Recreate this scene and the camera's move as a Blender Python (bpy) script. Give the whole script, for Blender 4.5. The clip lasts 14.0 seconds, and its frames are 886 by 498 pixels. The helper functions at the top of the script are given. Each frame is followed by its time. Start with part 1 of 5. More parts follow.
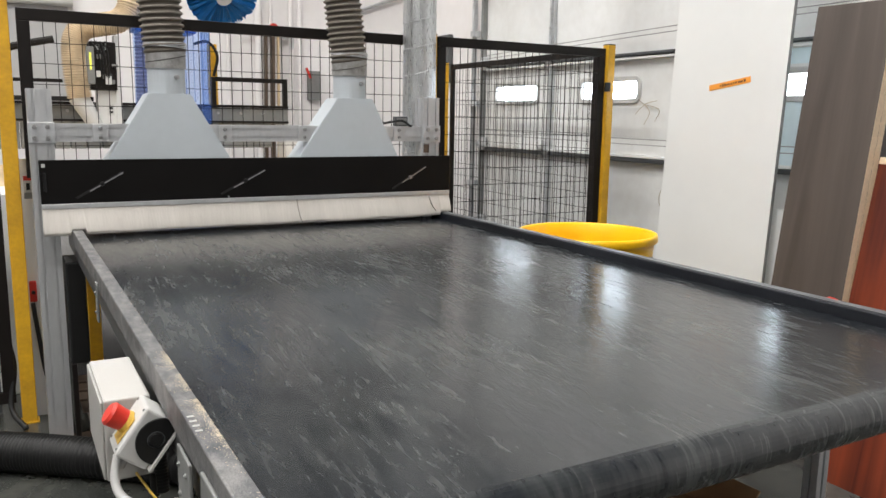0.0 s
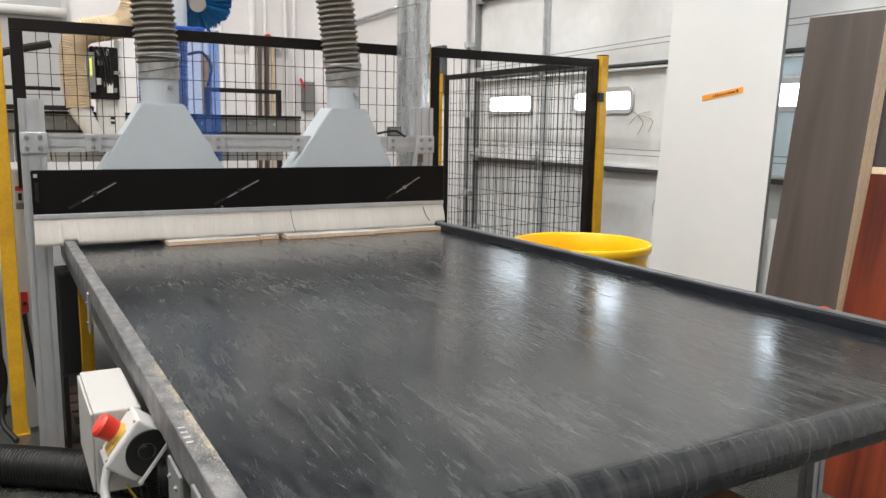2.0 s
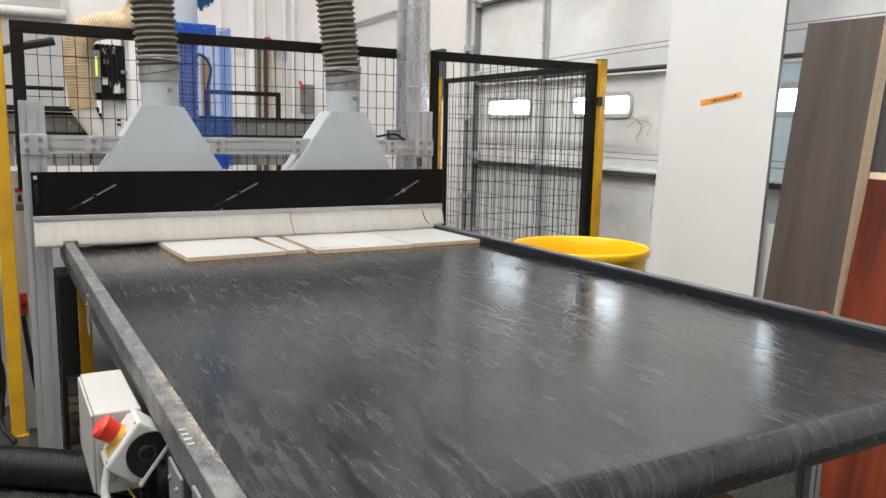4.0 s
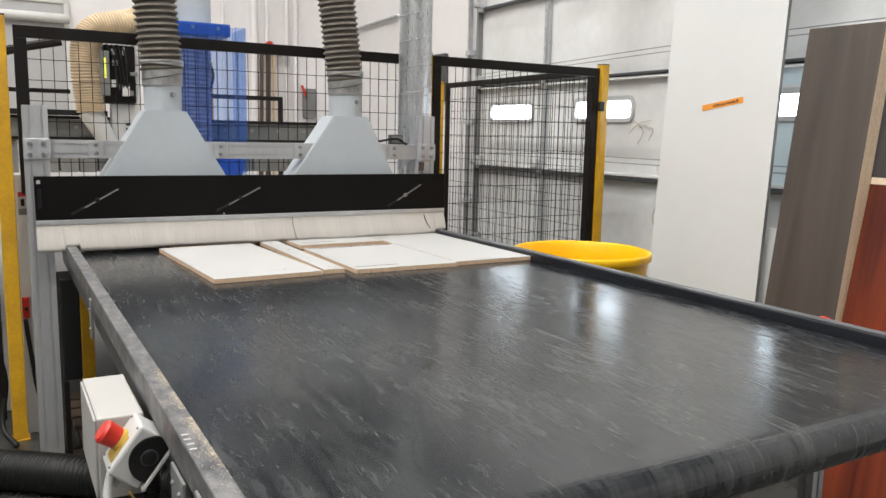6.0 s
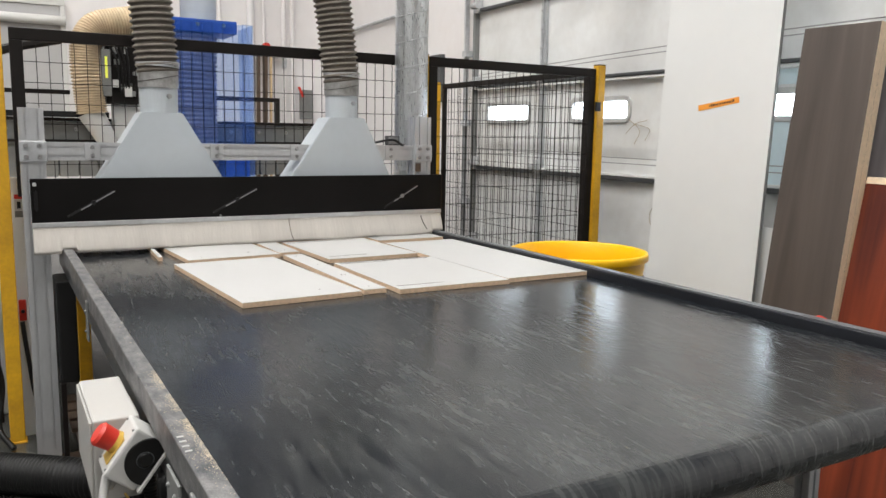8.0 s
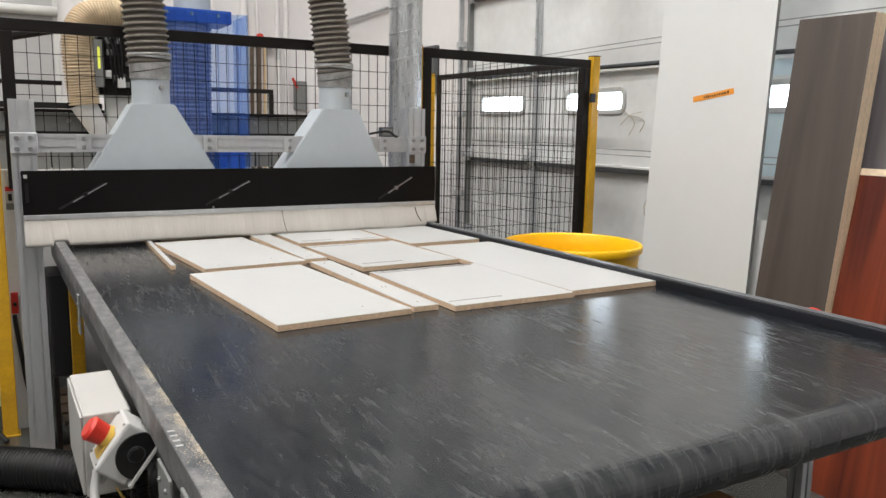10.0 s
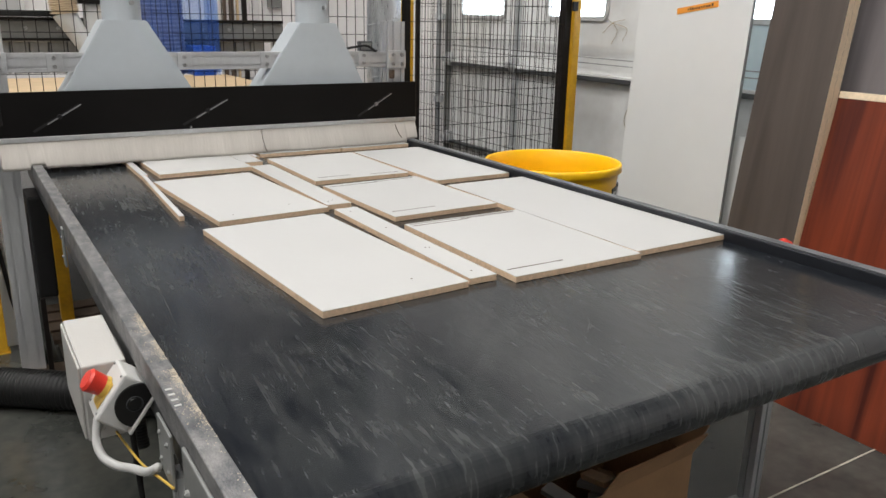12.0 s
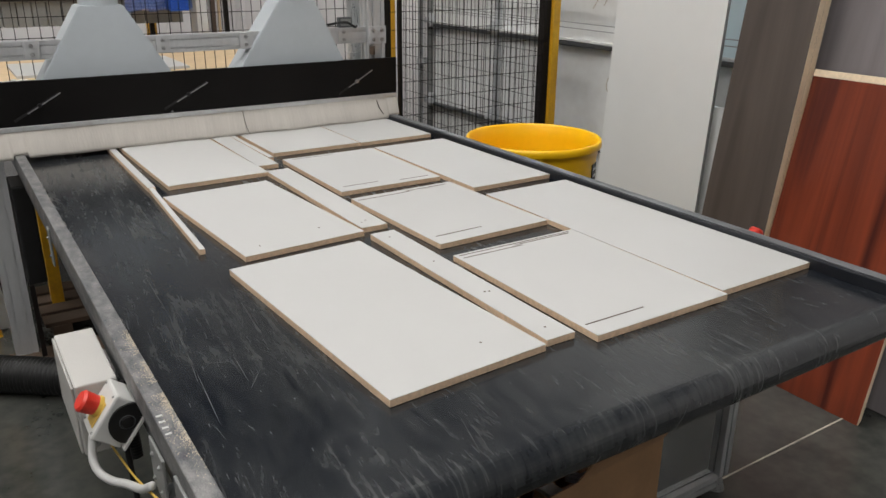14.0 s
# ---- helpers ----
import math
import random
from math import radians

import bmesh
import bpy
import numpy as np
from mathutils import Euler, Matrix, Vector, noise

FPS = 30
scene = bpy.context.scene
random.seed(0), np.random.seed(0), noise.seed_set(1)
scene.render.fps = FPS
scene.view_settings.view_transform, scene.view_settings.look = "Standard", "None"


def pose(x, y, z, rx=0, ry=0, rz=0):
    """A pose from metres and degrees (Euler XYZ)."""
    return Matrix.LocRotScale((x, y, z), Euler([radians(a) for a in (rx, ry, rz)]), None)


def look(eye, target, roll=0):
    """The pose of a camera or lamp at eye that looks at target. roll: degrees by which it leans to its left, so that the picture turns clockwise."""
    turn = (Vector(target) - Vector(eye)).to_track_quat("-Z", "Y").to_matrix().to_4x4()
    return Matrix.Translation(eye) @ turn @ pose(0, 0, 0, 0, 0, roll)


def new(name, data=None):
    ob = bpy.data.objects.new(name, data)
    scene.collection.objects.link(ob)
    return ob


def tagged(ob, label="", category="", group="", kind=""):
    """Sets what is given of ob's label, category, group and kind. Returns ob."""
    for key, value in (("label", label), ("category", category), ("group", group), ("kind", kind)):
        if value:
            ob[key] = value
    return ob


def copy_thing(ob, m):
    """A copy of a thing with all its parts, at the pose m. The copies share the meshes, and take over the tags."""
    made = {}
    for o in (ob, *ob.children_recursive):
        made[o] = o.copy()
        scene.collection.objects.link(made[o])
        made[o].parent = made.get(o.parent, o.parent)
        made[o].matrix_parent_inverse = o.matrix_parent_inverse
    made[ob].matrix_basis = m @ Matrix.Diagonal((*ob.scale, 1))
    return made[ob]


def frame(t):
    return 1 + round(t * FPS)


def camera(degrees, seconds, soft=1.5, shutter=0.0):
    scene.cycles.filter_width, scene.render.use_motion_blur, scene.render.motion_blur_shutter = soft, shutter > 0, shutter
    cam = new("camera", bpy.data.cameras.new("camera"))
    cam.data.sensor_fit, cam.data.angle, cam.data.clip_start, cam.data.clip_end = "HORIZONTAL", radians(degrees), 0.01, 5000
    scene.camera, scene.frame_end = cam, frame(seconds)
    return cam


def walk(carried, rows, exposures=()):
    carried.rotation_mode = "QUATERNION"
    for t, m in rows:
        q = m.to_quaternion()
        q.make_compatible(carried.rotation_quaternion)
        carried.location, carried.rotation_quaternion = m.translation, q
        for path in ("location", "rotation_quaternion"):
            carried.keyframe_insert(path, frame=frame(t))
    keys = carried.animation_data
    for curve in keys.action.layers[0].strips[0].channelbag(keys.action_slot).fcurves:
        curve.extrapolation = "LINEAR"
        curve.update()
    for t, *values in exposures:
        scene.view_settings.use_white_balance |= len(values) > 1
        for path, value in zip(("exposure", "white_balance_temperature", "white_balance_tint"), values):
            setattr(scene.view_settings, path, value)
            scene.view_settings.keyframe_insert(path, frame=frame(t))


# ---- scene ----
cam = camera(59.1, 14.0)
PATH = [
    (0, (-0.255, -3.459, 1.406), (0.71, -1.739, 1.073), 0.9),
    (0.5, (-0.253, -3.457, 1.404), (0.719, -1.74, 1.075), 0.9),
    (1, (-0.253, -3.453, 1.403), (0.722, -1.735, 1.088), 0.9),
    (1.5, (-0.25, -3.453, 1.403), (0.73, -1.737, 1.091), 0.9),
    (2, (-0.251, -3.455, 1.403), (0.728, -1.739, 1.097), 0.9),
    (2.5, (-0.253, -3.456, 1.406), (0.727, -1.739, 1.103), 1.1),
    (3, (-0.256, -3.457, 1.404), (0.728, -1.742, 1.1), 1.1),
    (5.5, (-0.259, -3.464, 1.409), (0.722, -1.746, 1.119), 1.2),
    (6, (-0.26, -3.462, 1.409), (0.721, -1.743, 1.12), 1.2),
    (6.5, (-0.258, -3.462, 1.406), (0.719, -1.741, 1.12), 1.0),
    (7, (-0.259, -3.465, 1.405), (0.72, -1.745, 1.12), 1.1),
    (7.5, (-0.256, -3.468, 1.408), (0.724, -1.748, 1.119), 0.9),
    (8, (-0.256, -3.466, 1.41), (0.729, -1.75, 1.123), 1.0),
    (10.5, (-0.247, -3.46, 1.411), (0.755, -1.76, 1.082), 0.9),
    (11, (-0.249, -3.462, 1.441), (0.759, -1.789, 1.015), -0.0),
    (11.5, (-0.26, -3.462, 1.482), (0.751, -1.822, 0.944), 0.8),
    (12, (-0.262, -3.463, 1.527), (0.753, -1.836, 0.957), 1.2),
    (12.5, (-0.262, -3.47, 1.572), (0.738, -1.848, 0.963), 1.2),
    (13, (-0.254, -3.472, 1.608), (0.745, -1.857, 0.981), 0.5),
    (13.5, (-0.246, -3.477, 1.643), (0.762, -1.889, 0.965), 0.4),
    (14, (-0.247, -3.486, 1.677), (0.77, -1.911, 0.98), 0.5),
]
walk(cam, [(t, look(eye, target, roll)) for t, eye, target, roll in PATH],
     exposures=((0, 0.31), (8, 0.15), (10.5, 0.06), (11.5, 0.01), (12.5, -0.15), (14, -0.34)))

# ---- world and light ----
world = bpy.data.worlds.new("world")
scene.world = world
world.use_nodes = True
wn = world.node_tree.nodes
sky = wn.new("ShaderNodeTexSky")
sky.sky_type = "NISHITA"
sky.sun_disc = False
sky.sun_elevation = radians(40)
sky.sun_rotation = radians(90)
world.node_tree.links.new(sky.outputs[0], wn["Background"].inputs[0])
wn["Background"].inputs[1].default_value = 0.12
LAMP_W = 96.0


def area_light(name, m, sx, sy, watts, color):
    data = bpy.data.lights.new(name, "AREA")
    data.shape, data.size, data.size_y = "RECTANGLE", sx, sy
    data.energy, data.color = watts, color
    ob = new(name, data)
    ob.matrix_world = m
    return ob


# ---- materials ----
def mat(name, base, rough=0.5, metal=0.0, vary=0.15, scale=6.0, bump=0.0, bscale=None, stretch=(1, 1, 1), tint=None, spec=0.5, rvary=0.12, random=0.0, span=(0.45, 1.0)):
    """A surface with a large and a small variation of its colour, roughness and relief."""
    m = bpy.data.materials.new(name)
    m.use_nodes = True
    nt = m.node_tree
    n, l = nt.nodes, nt.links
    b = n["Principled BSDF"]
    b.inputs["Metallic"].default_value = metal
    b.inputs["Specular IOR Level"].default_value = spec
    tc = n.new("ShaderNodeTexCoord")
    mp = n.new("ShaderNodeMapping")
    mp.inputs["Scale"].default_value = stretch
    l.new(tc.outputs["Object"], mp.inputs[0])
    big, small = n.new("ShaderNodeTexNoise"), n.new("ShaderNodeTexNoise")
    big.inputs["Scale"].default_value, small.inputs["Scale"].default_value = scale, scale * 9
    big.inputs["Detail"].default_value, small.inputs["Detail"].default_value = 4, 6
    for t in (big, small):
        l.new(mp.outputs[0], t.inputs["Vector"])
    add = n.new("ShaderNodeMath")
    add.operation = "MULTIPLY_ADD"
    add.inputs[1].default_value = 0.45
    l.new(small.outputs[0], add.inputs[0])
    l.new(big.outputs[0], add.inputs[2])
    ramp = n.new("ShaderNodeMapRange")
    ramp.inputs[1].default_value, ramp.inputs[2].default_value = span
    l.new(add.outputs[0], ramp.inputs[0])
    mix = n.new("ShaderNodeMix")
    mix.data_type = "RGBA"
    other = tint or tuple(c * (1 - vary) for c in base)
    mix.inputs[6].default_value = (*other, 1)
    mix.inputs[7].default_value = (*[min(1, c * (1 + vary * 0.4)) for c in base], 1)
    l.new(ramp.outputs[0], mix.inputs[0])
    out = mix.outputs[2]
    if random:
        info = n.new("ShaderNodeObjectInfo")
        mr = n.new("ShaderNodeMapRange")
        mr.inputs[3].default_value, mr.inputs[4].default_value = 1 - random, 1 + random
        l.new(info.outputs["Random"], mr.inputs[0])
        hs = n.new("ShaderNodeHueSaturation")
        l.new(mr.outputs[0], hs.inputs["Value"])
        l.new(out, hs.inputs["Color"])
        out = hs.outputs[0]
    l.new(out, b.inputs["Base Color"])
    rr = n.new("ShaderNodeMapRange")
    rr.inputs[3].default_value, rr.inputs[4].default_value = max(0.02, rough - rvary), min(1, rough + rvary)
    l.new(small.outputs[0], rr.inputs[0])
    l.new(rr.outputs[0], b.inputs["Roughness"])
    if bump:
        bt = n.new("ShaderNodeTexNoise")
        bt.inputs["Scale"].default_value = bscale or scale * 12
        bt.inputs["Detail"].default_value = 5
        l.new(mp.outputs[0], bt.inputs["Vector"])
        bp = n.new("ShaderNodeBump")
        bp.inputs["Strength"].default_value, bp.inputs["Distance"].default_value = bump, 0.004
        l.new(bt.outputs[0], bp.inputs["Height"])
        l.new(bp.outputs[0], b.inputs["Normal"])
    return m


def glow(name, color, strength):
    m = bpy.data.materials.new(name)
    m.use_nodes = True
    b = m.node_tree.nodes["Principled BSDF"]
    b.inputs["Base Color"].default_value = (*color, 1)
    b.inputs["Emission Color"].default_value = (*color, 1)
    b.inputs["Emission Strength"].default_value = strength
    return m


def belt_material():
    """Dark rubber: streaks along the run, swirls of dust and a satin gloss. It is laid out along the belt's length, so that it travels with the belt."""
    m = bpy.data.materials.new("belt_rubber")
    m.use_nodes = True
    nt = m.node_tree
    n, l = nt.nodes, nt.links
    b = n["Principled BSDF"]
    uv = n.new("ShaderNodeUVMap")
    uv.uv_map = "belt"

    def tex(sx, sy, rot, detail, seed, lo, hi, warp=0.0):
        mp = n.new("ShaderNodeMapping")
        mp.vector_type = "POINT"
        mp.inputs["Scale"].default_value = (sx, sy, 1)
        mp.inputs["Location"].default_value = (seed, seed * 0.7, seed * 1.3)
        turn = n.new("ShaderNodeMapping")
        turn.inputs["Rotation"].default_value = (0, 0, radians(rot))
        l.new(uv.outputs[0], turn.inputs[0])
        l.new(turn.outputs[0], mp.inputs[0])
        t = n.new("ShaderNodeTexNoise")
        t.inputs["Scale"].default_value, t.inputs["Detail"].default_value, t.inputs["Distortion"].default_value = 1.0, detail, warp
        l.new(mp.outputs[0], t.inputs["Vector"])
        r = n.new("ShaderNodeMapRange")
        r.inputs[1].default_value, r.inputs[2].default_value = lo, hi
        l.new(t.outputs[0], r.inputs[0])
        return r.outputs[0]

    def mathn(op, a, c):
        x = n.new("ShaderNodeMath")
        x.operation = op
        for i, v in enumerate((a, c)):
            if isinstance(v, (int, float)):
                x.inputs[i].default_value = v
            else:
                l.new(v, x.inputs[i])
        return x.outputs[0]

    def mul(a, c):
        return mathn("MULTIPLY", a, c)

    def add(a, c):
        return mathn("ADD", a, c)

    # streaks in four directions close to the run, each gathered in patches
    s1 = mul(tex(110, 7, 3, 3, 3, 0.48, 0.86), tex(6, 4, 0, 3, 5, 0.30, 0.62))
    s2 = mul(tex(105, 12, -12, 3, 9, 0.50, 0.86), tex(5, 5, 20, 3, 31, 0.34, 0.64))
    s3 = mul(tex(105, 13, 15, 3, 17, 0.50, 0.86), tex(5, 5, -15, 3, 47, 0.34, 0.64))
    s4 = mul(tex(130, 3.6, 6, 3, 22, 0.52, 0.86), tex(3, 2.5, 0, 3, 61, 0.36, 0.66))
    scuff = mathn("MINIMUM", 1.0, add(add(s1, s4), mul(add(s2, s3), 0.8)))
    # broader soft smears under them
    b1 = mul(tex(62, 5, 4, 4, 101, 0.36, 0.80), tex(3.4, 2.2, 0, 3, 113, 0.30, 0.68))
    b2 = mul(tex(40, 8, -9, 4, 127, 0.38, 0.80), tex(3, 3, 30, 3, 131, 0.34, 0.68))
    smear = mathn("MINIMUM", 1.0, add(b1, mul(b2, 0.8)))
    swirl = mul(tex(34, 20, 12, 5, 71, 0.46, 0.86, 0.8), tex(4, 3, 0, 2, 83, 0.45, 0.65))
    grain = tex(85, 30, 8, 3, 1, 0.35, 0.75)
    cloud = tex(7, 3.2, 12, 4, 14, 0.32, 0.68)
    dust = tex(2.6, 1.3, 10, 3, 40, 0.25, 0.70)
    # both sides darker: less dust, plus dark reflections put into the colour
    sep = n.new("ShaderNodeSeparateXYZ")
    l.new(uv.outputs[0], sep.inputs[0])
    worn = n.new("ShaderNodeMapRange")
    worn.interpolation_type = "SMOOTHSTEP"
    for i, v in enumerate((-0.02, 0.42, 0.20, 1.0)):
        worn.inputs[i + 1].default_value = v
    l.new(add(sep.outputs[0], mul(cloud, 0.20)), worn.inputs[0])
    edge = n.new("ShaderNodeMapRange")
    edge.interpolation_type = "SMOOTHSTEP"
    for i, v in enumerate((1.22, 1.62, 1.0, 0.30)):
        edge.inputs[i + 1].default_value = v
    l.new(add(sep.outputs[0], mul(cloud, 0.12)), edge.inputs[0])
    worn = mul(worn.outputs[0], edge.outputs[0])
    # one length is paler: more dust, and grazing reflection haze put into the colour
    dusty = n.new("ShaderNodeMapRange")
    dusty.interpolation_type = "SMOOTHSTEP"
    for i, v in enumerate((-0.6, 0.6, 2.3, 0.9)):
        dusty.inputs[i + 1].default_value = v
    l.new(add(sep.outputs[1], mul(dust, 0.5)), dusty.inputs[0])
    dusty = dusty.outputs[0]
    film = mul(mul(worn, dusty), add(0.22, add(mul(dust, 0.40), mul(cloud, 0.38))))
    marks_ = mul(add(mul(scuff, 0.042), add(add(mul(swirl, 0.06), mul(smear, 0.085)), mul(grain, 0.008))), mul(add(0.68, mul(dusty, 0.32)), add(0.35, mul(worn, 0.65))))
    mixv = add(marks_, mul(film, 0.013))
    mix = n.new("ShaderNodeMix")
    mix.data_type = "RGBA"
    mix.inputs[6].default_value = (0.0045, 0.0062, 0.0105, 1)
    mix.inputs[7].default_value = (0.40, 0.42, 0.385, 1)
    l.new(mixv, mix.inputs[0])
    l.new(mix.outputs[2], b.inputs["Base Color"])
    rough = add(mul(cloud, 0.05), add(0.130, add(add(mul(scuff, 0.16), mul(smear, 0.12)), mul(grain, 0.03))))
    l.new(rough, b.inputs["Roughness"])
    b.inputs["Coat Weight"].default_value = 0.08
    b.inputs["Coat Roughness"].default_value = 0.10
    b.inputs["Specular IOR Level"].default_value = 0.5
    return m


def wood_grain(name, light, dark, rough, scale=1.0, figure=0.8):
    m = bpy.data.materials.new(name)
    m.use_nodes = True
    nt = m.node_tree
    n, l = nt.nodes, nt.links
    b = n["Principled BSDF"]
    tc, mp = n.new("ShaderNodeTexCoord"), n.new("ShaderNodeMapping")
    mp.inputs["Scale"].default_value = (9 * scale, 9 * scale, 0.7 * scale)
    l.new(tc.outputs["Object"], mp.inputs[0])
    t = n.new("ShaderNodeTexNoise")
    t.inputs["Scale"].default_value, t.inputs["Detail"].default_value, t.inputs["Distortion"].default_value = 1.0, 6, figure
    l.new(mp.outputs[0], t.inputs["Vector"])
    mp2 = n.new("ShaderNodeMapping")
    mp2.inputs["Scale"].default_value = (120 * scale, 120 * scale, 3 * scale)
    l.new(tc.outputs["Object"], mp2.inputs[0])
    t2 = n.new("ShaderNodeTexNoise")
    t2.inputs["Scale"].default_value = 1.0
    l.new(mp2.outputs[0], t2.inputs["Vector"])
    a = n.new("ShaderNodeMath")
    a.operation = "MULTIPLY_ADD"
    a.inputs[1].default_value = 0.14
    l.new(t2.outputs[0], a.inputs[0])
    l.new(t.outputs[0], a.inputs[2])
    r = n.new("ShaderNodeMapRange")
    r.inputs[1].default_value, r.inputs[2].default_value = 0.36, 0.80
    l.new(a.outputs[0], r.inputs[0])
    mix = n.new("ShaderNodeMix")
    mix.data_type = "RGBA"
    mix.inputs[6].default_value, mix.inputs[7].default_value = (*dark, 1), (*light, 1)
    l.new(r.outputs[0], mix.inputs[0])
    l.new(mix.outputs[2], b.inputs["Base Color"])
    b.inputs["Roughness"].default_value = rough
    return m


def tinted_film(name, color, clear):
    """Thin see-through plastic: part clear, part coloured and glossy."""
    m = bpy.data.materials.new(name)
    m.use_nodes = True
    nt = m.node_tree
    n, l = nt.nodes, nt.links
    b = n["Principled BSDF"]
    b.inputs["Base Color"].default_value = (*color, 1)
    b.inputs["Roughness"].default_value = 0.25
    tr = n.new("ShaderNodeBsdfTransparent")
    tr.inputs[0].default_value = (*[c ** 0.09 for c in color], 1)
    mx = n.new("ShaderNodeMixShader")
    mx.inputs[0].default_value = clear
    l.new(b.outputs[0], mx.inputs[1])
    l.new(tr.outputs[0], mx.inputs[2])
    l.new(mx.outputs[0], n["Material Output"].inputs[0])
    return m


M_BELT = belt_material()
M_BELTBODY = mat("belt_underside", (0.012, 0.013, 0.015), 0.5, 0, 0.3, 12, 0.1, 80, (1, 0.2, 1))
M_RAIL = mat("worn_rail", (0.21, 0.205, 0.20), 0.45, 0.15, 0.75, 26, 0.4, 190, (1.6, 0.7, 1), tint=(0.040, 0.045, 0.055), span=(0.48, 1.0))
M_RAILDARK = mat("dark_rail", (0.013, 0.015, 0.02), 0.4, 0, 0.5, 8, 0.15, 70, (2, 0.5, 1))
M_RAILTOP = mat("worn_dark_rail_top", (0.17, 0.18, 0.19), 0.42, 0.2, 0.6, 12, 0.2, 80, (2.2, 0.6, 1), tint=(0.06, 0.065, 0.07))
M_SAWDUST = mat("sawdust", (0.60, 0.51, 0.39), 0.95, 0, 0.35, 60, 0.9, 300)
M_ALU = mat("extruded_aluminium", (0.58, 0.59, 0.60), 0.38, 0.55, 0.18, 12, 0.05, 90, (1, 1, 0.2))
M_GALV = mat("galvanised_steel", (0.56, 0.575, 0.59), 0.38, 0.45, 0.28, 18, 0.06, 60)
M_BLACKPLATE = mat("black_plate", (0.005, 0.0042, 0.004), 0.55, 0, 0.4, 5, 0.08, 80, spec=0.16)
M_SLOT = mat("bare_slot_edge", (0.42, 0.42, 0.42), 0.35, 0.8, 0.2, 30)
M_DARK = mat("dark_void", (0.008, 0.008, 0.008), 0.7, 0, 0.3, 9)
M_HOODGREY = mat("grey_enamel", (0.47, 0.51, 0.54), 0.42, 0, 0.07, 3, 0.03, 50)
M_BRUSH = mat("cream_bristles", (0.53, 0.50, 0.46), 0.85, 0, 0.12, 5, 0.10, 60, (4, 1, 0.5))
M_SLEEVE = mat("dusty_galvanised_sleeve", (0.36, 0.36, 0.355), 0.5, 0.35, 0.45, 22, 0.15, 70, tint=(0.17, 0.165, 0.155))
M_HOSE = mat("grey_hose", (0.095, 0.080, 0.064), 0.65, 0, 0.4, 14, 0.25, 60)
M_HOSERIDGE = mat("rubbed_hose_ridge", (0.24, 0.215, 0.185), 0.6, 0, 0.35, 22, 0.2, 80)
M_DUCT = mat("bright_galvanised_duct", (0.58, 0.595, 0.60), 0.30, 0.75, 0.30, 14, 0.08, 40, (2.2, 2.2, 0.25))
M_WIRE = mat("hose_wire", (0.05, 0.045, 0.04), 0.5, 0.2, 0.2, 30)
M_BEIGEHOSE = mat("beige_hose", (0.60, 0.47, 0.31), 0.6, 0, 0.3, 12)
M_BLACKPAINT = mat("black_steel_paint", (0.010, 0.0075, 0.0065), 0.55, 0, 0.35, 9, 0.1, 60, spec=0.22)
M_YELLOW = mat("yellow_steel_paint", (0.72, 0.40, 0.015), 0.42, 0, 0.22, 7, 0.06, 60, tint=(0.48, 0.26, 0.02))
M_BUCKET = mat("yellow_plastic", (0.97, 0.56, 0.004), 0.38, 0, 0.08, 4, 0.03, 70)
M_WHITEPAINT = mat("white_wall_paint", (0.78, 0.765, 0.765), 0.6, 0, 0.09, 1.3, 0.08, 30, tint=(0.74, 0.715, 0.71))
M_DOORPAINT = mat("grey_white_door_paint", (0.73, 0.745, 0.745), 0.5, 0, 0.12, 1.6, 0.06, 30, tint=(0.62, 0.62, 0.605))
M_MELAMINE = mat("white_melamine", (0.49, 0.49, 0.482), 0.42, 0, 0.03, 2.5, 0.02, 120, rvary=0.06, random=0.02, spec=0.3)
M_CHIP = mat("chipboard_edge", (0.76, 0.56, 0.38), 0.85, 0, 0.22, 90, 0.4, 400)
# paler than chipboard_edge: light the leaning edges lack is put into the colour
M_BOARDEDGE = mat("raw_board_edge_lit", (0.86, 0.69, 0.49), 0.85, 0, 0.15, 70, 0.3, 300)
M_DARKLAM = wood_grain("charcoal_wood_laminate", (0.100, 0.080, 0.068), (0.060, 0.047, 0.040), 0.5)
M_GREYLAM = wood_grain("mauve_grey_laminate", (0.23, 0.21, 0.215), (0.17, 0.15, 0.155), 0.4)
M_REDLAM = wood_grain("red_mahogany_laminate", (0.29, 0.058, 0.023), (0.062, 0.012, 0.008), 0.28, 0.65, 1.4)
M_WHITEBOARD = mat("white_board", (0.715, 0.725, 0.715), 0.38, 0, 0.04, 1.2, 0.02, 60)
M_FLOOR = mat("sealed_concrete", (0.070, 0.070, 0.062), 0.20, 0, 0.3, 2.4, 0, None, tint=(0.026, 0.029, 0.027), span=(0.46, 0.98), rvary=0.05)
M_BOXGREY = mat("light_grey_powder_coat", (0.43, 0.42, 0.40), 0.5, 0, 0.06, 6, 0.12, 240)
M_RED = mat("red_button_plastic", (0.62, 0.035, 0.02), 0.35, 0, 0.12, 20)
M_YPLATE = mat("yellow_label", (0.58, 0.38, 0.07), 0.5, 0, 0.1, 20)
M_BLACKPLASTIC = mat("black_plastic", (0.010, 0.010, 0.010), 0.45, 0, 0.2, 30, spec=0.3)
M_WHITEPLASTIC = mat("white_plastic", (0.52, 0.52, 0.505), 0.45, 0, 0.06, 20)
M_CABLE = mat("grey_cable", (0.46, 0.46, 0.45), 0.5, 0, 0.1, 20)
M_CARD = mat("cardboard", (0.38, 0.22, 0.11), 0.85, 0, 0.18, 8, 0.1, 90)
M_BLUE = mat("blue_paint", (0.012, 0.075, 0.36), 0.4, 0, 0.15, 6)
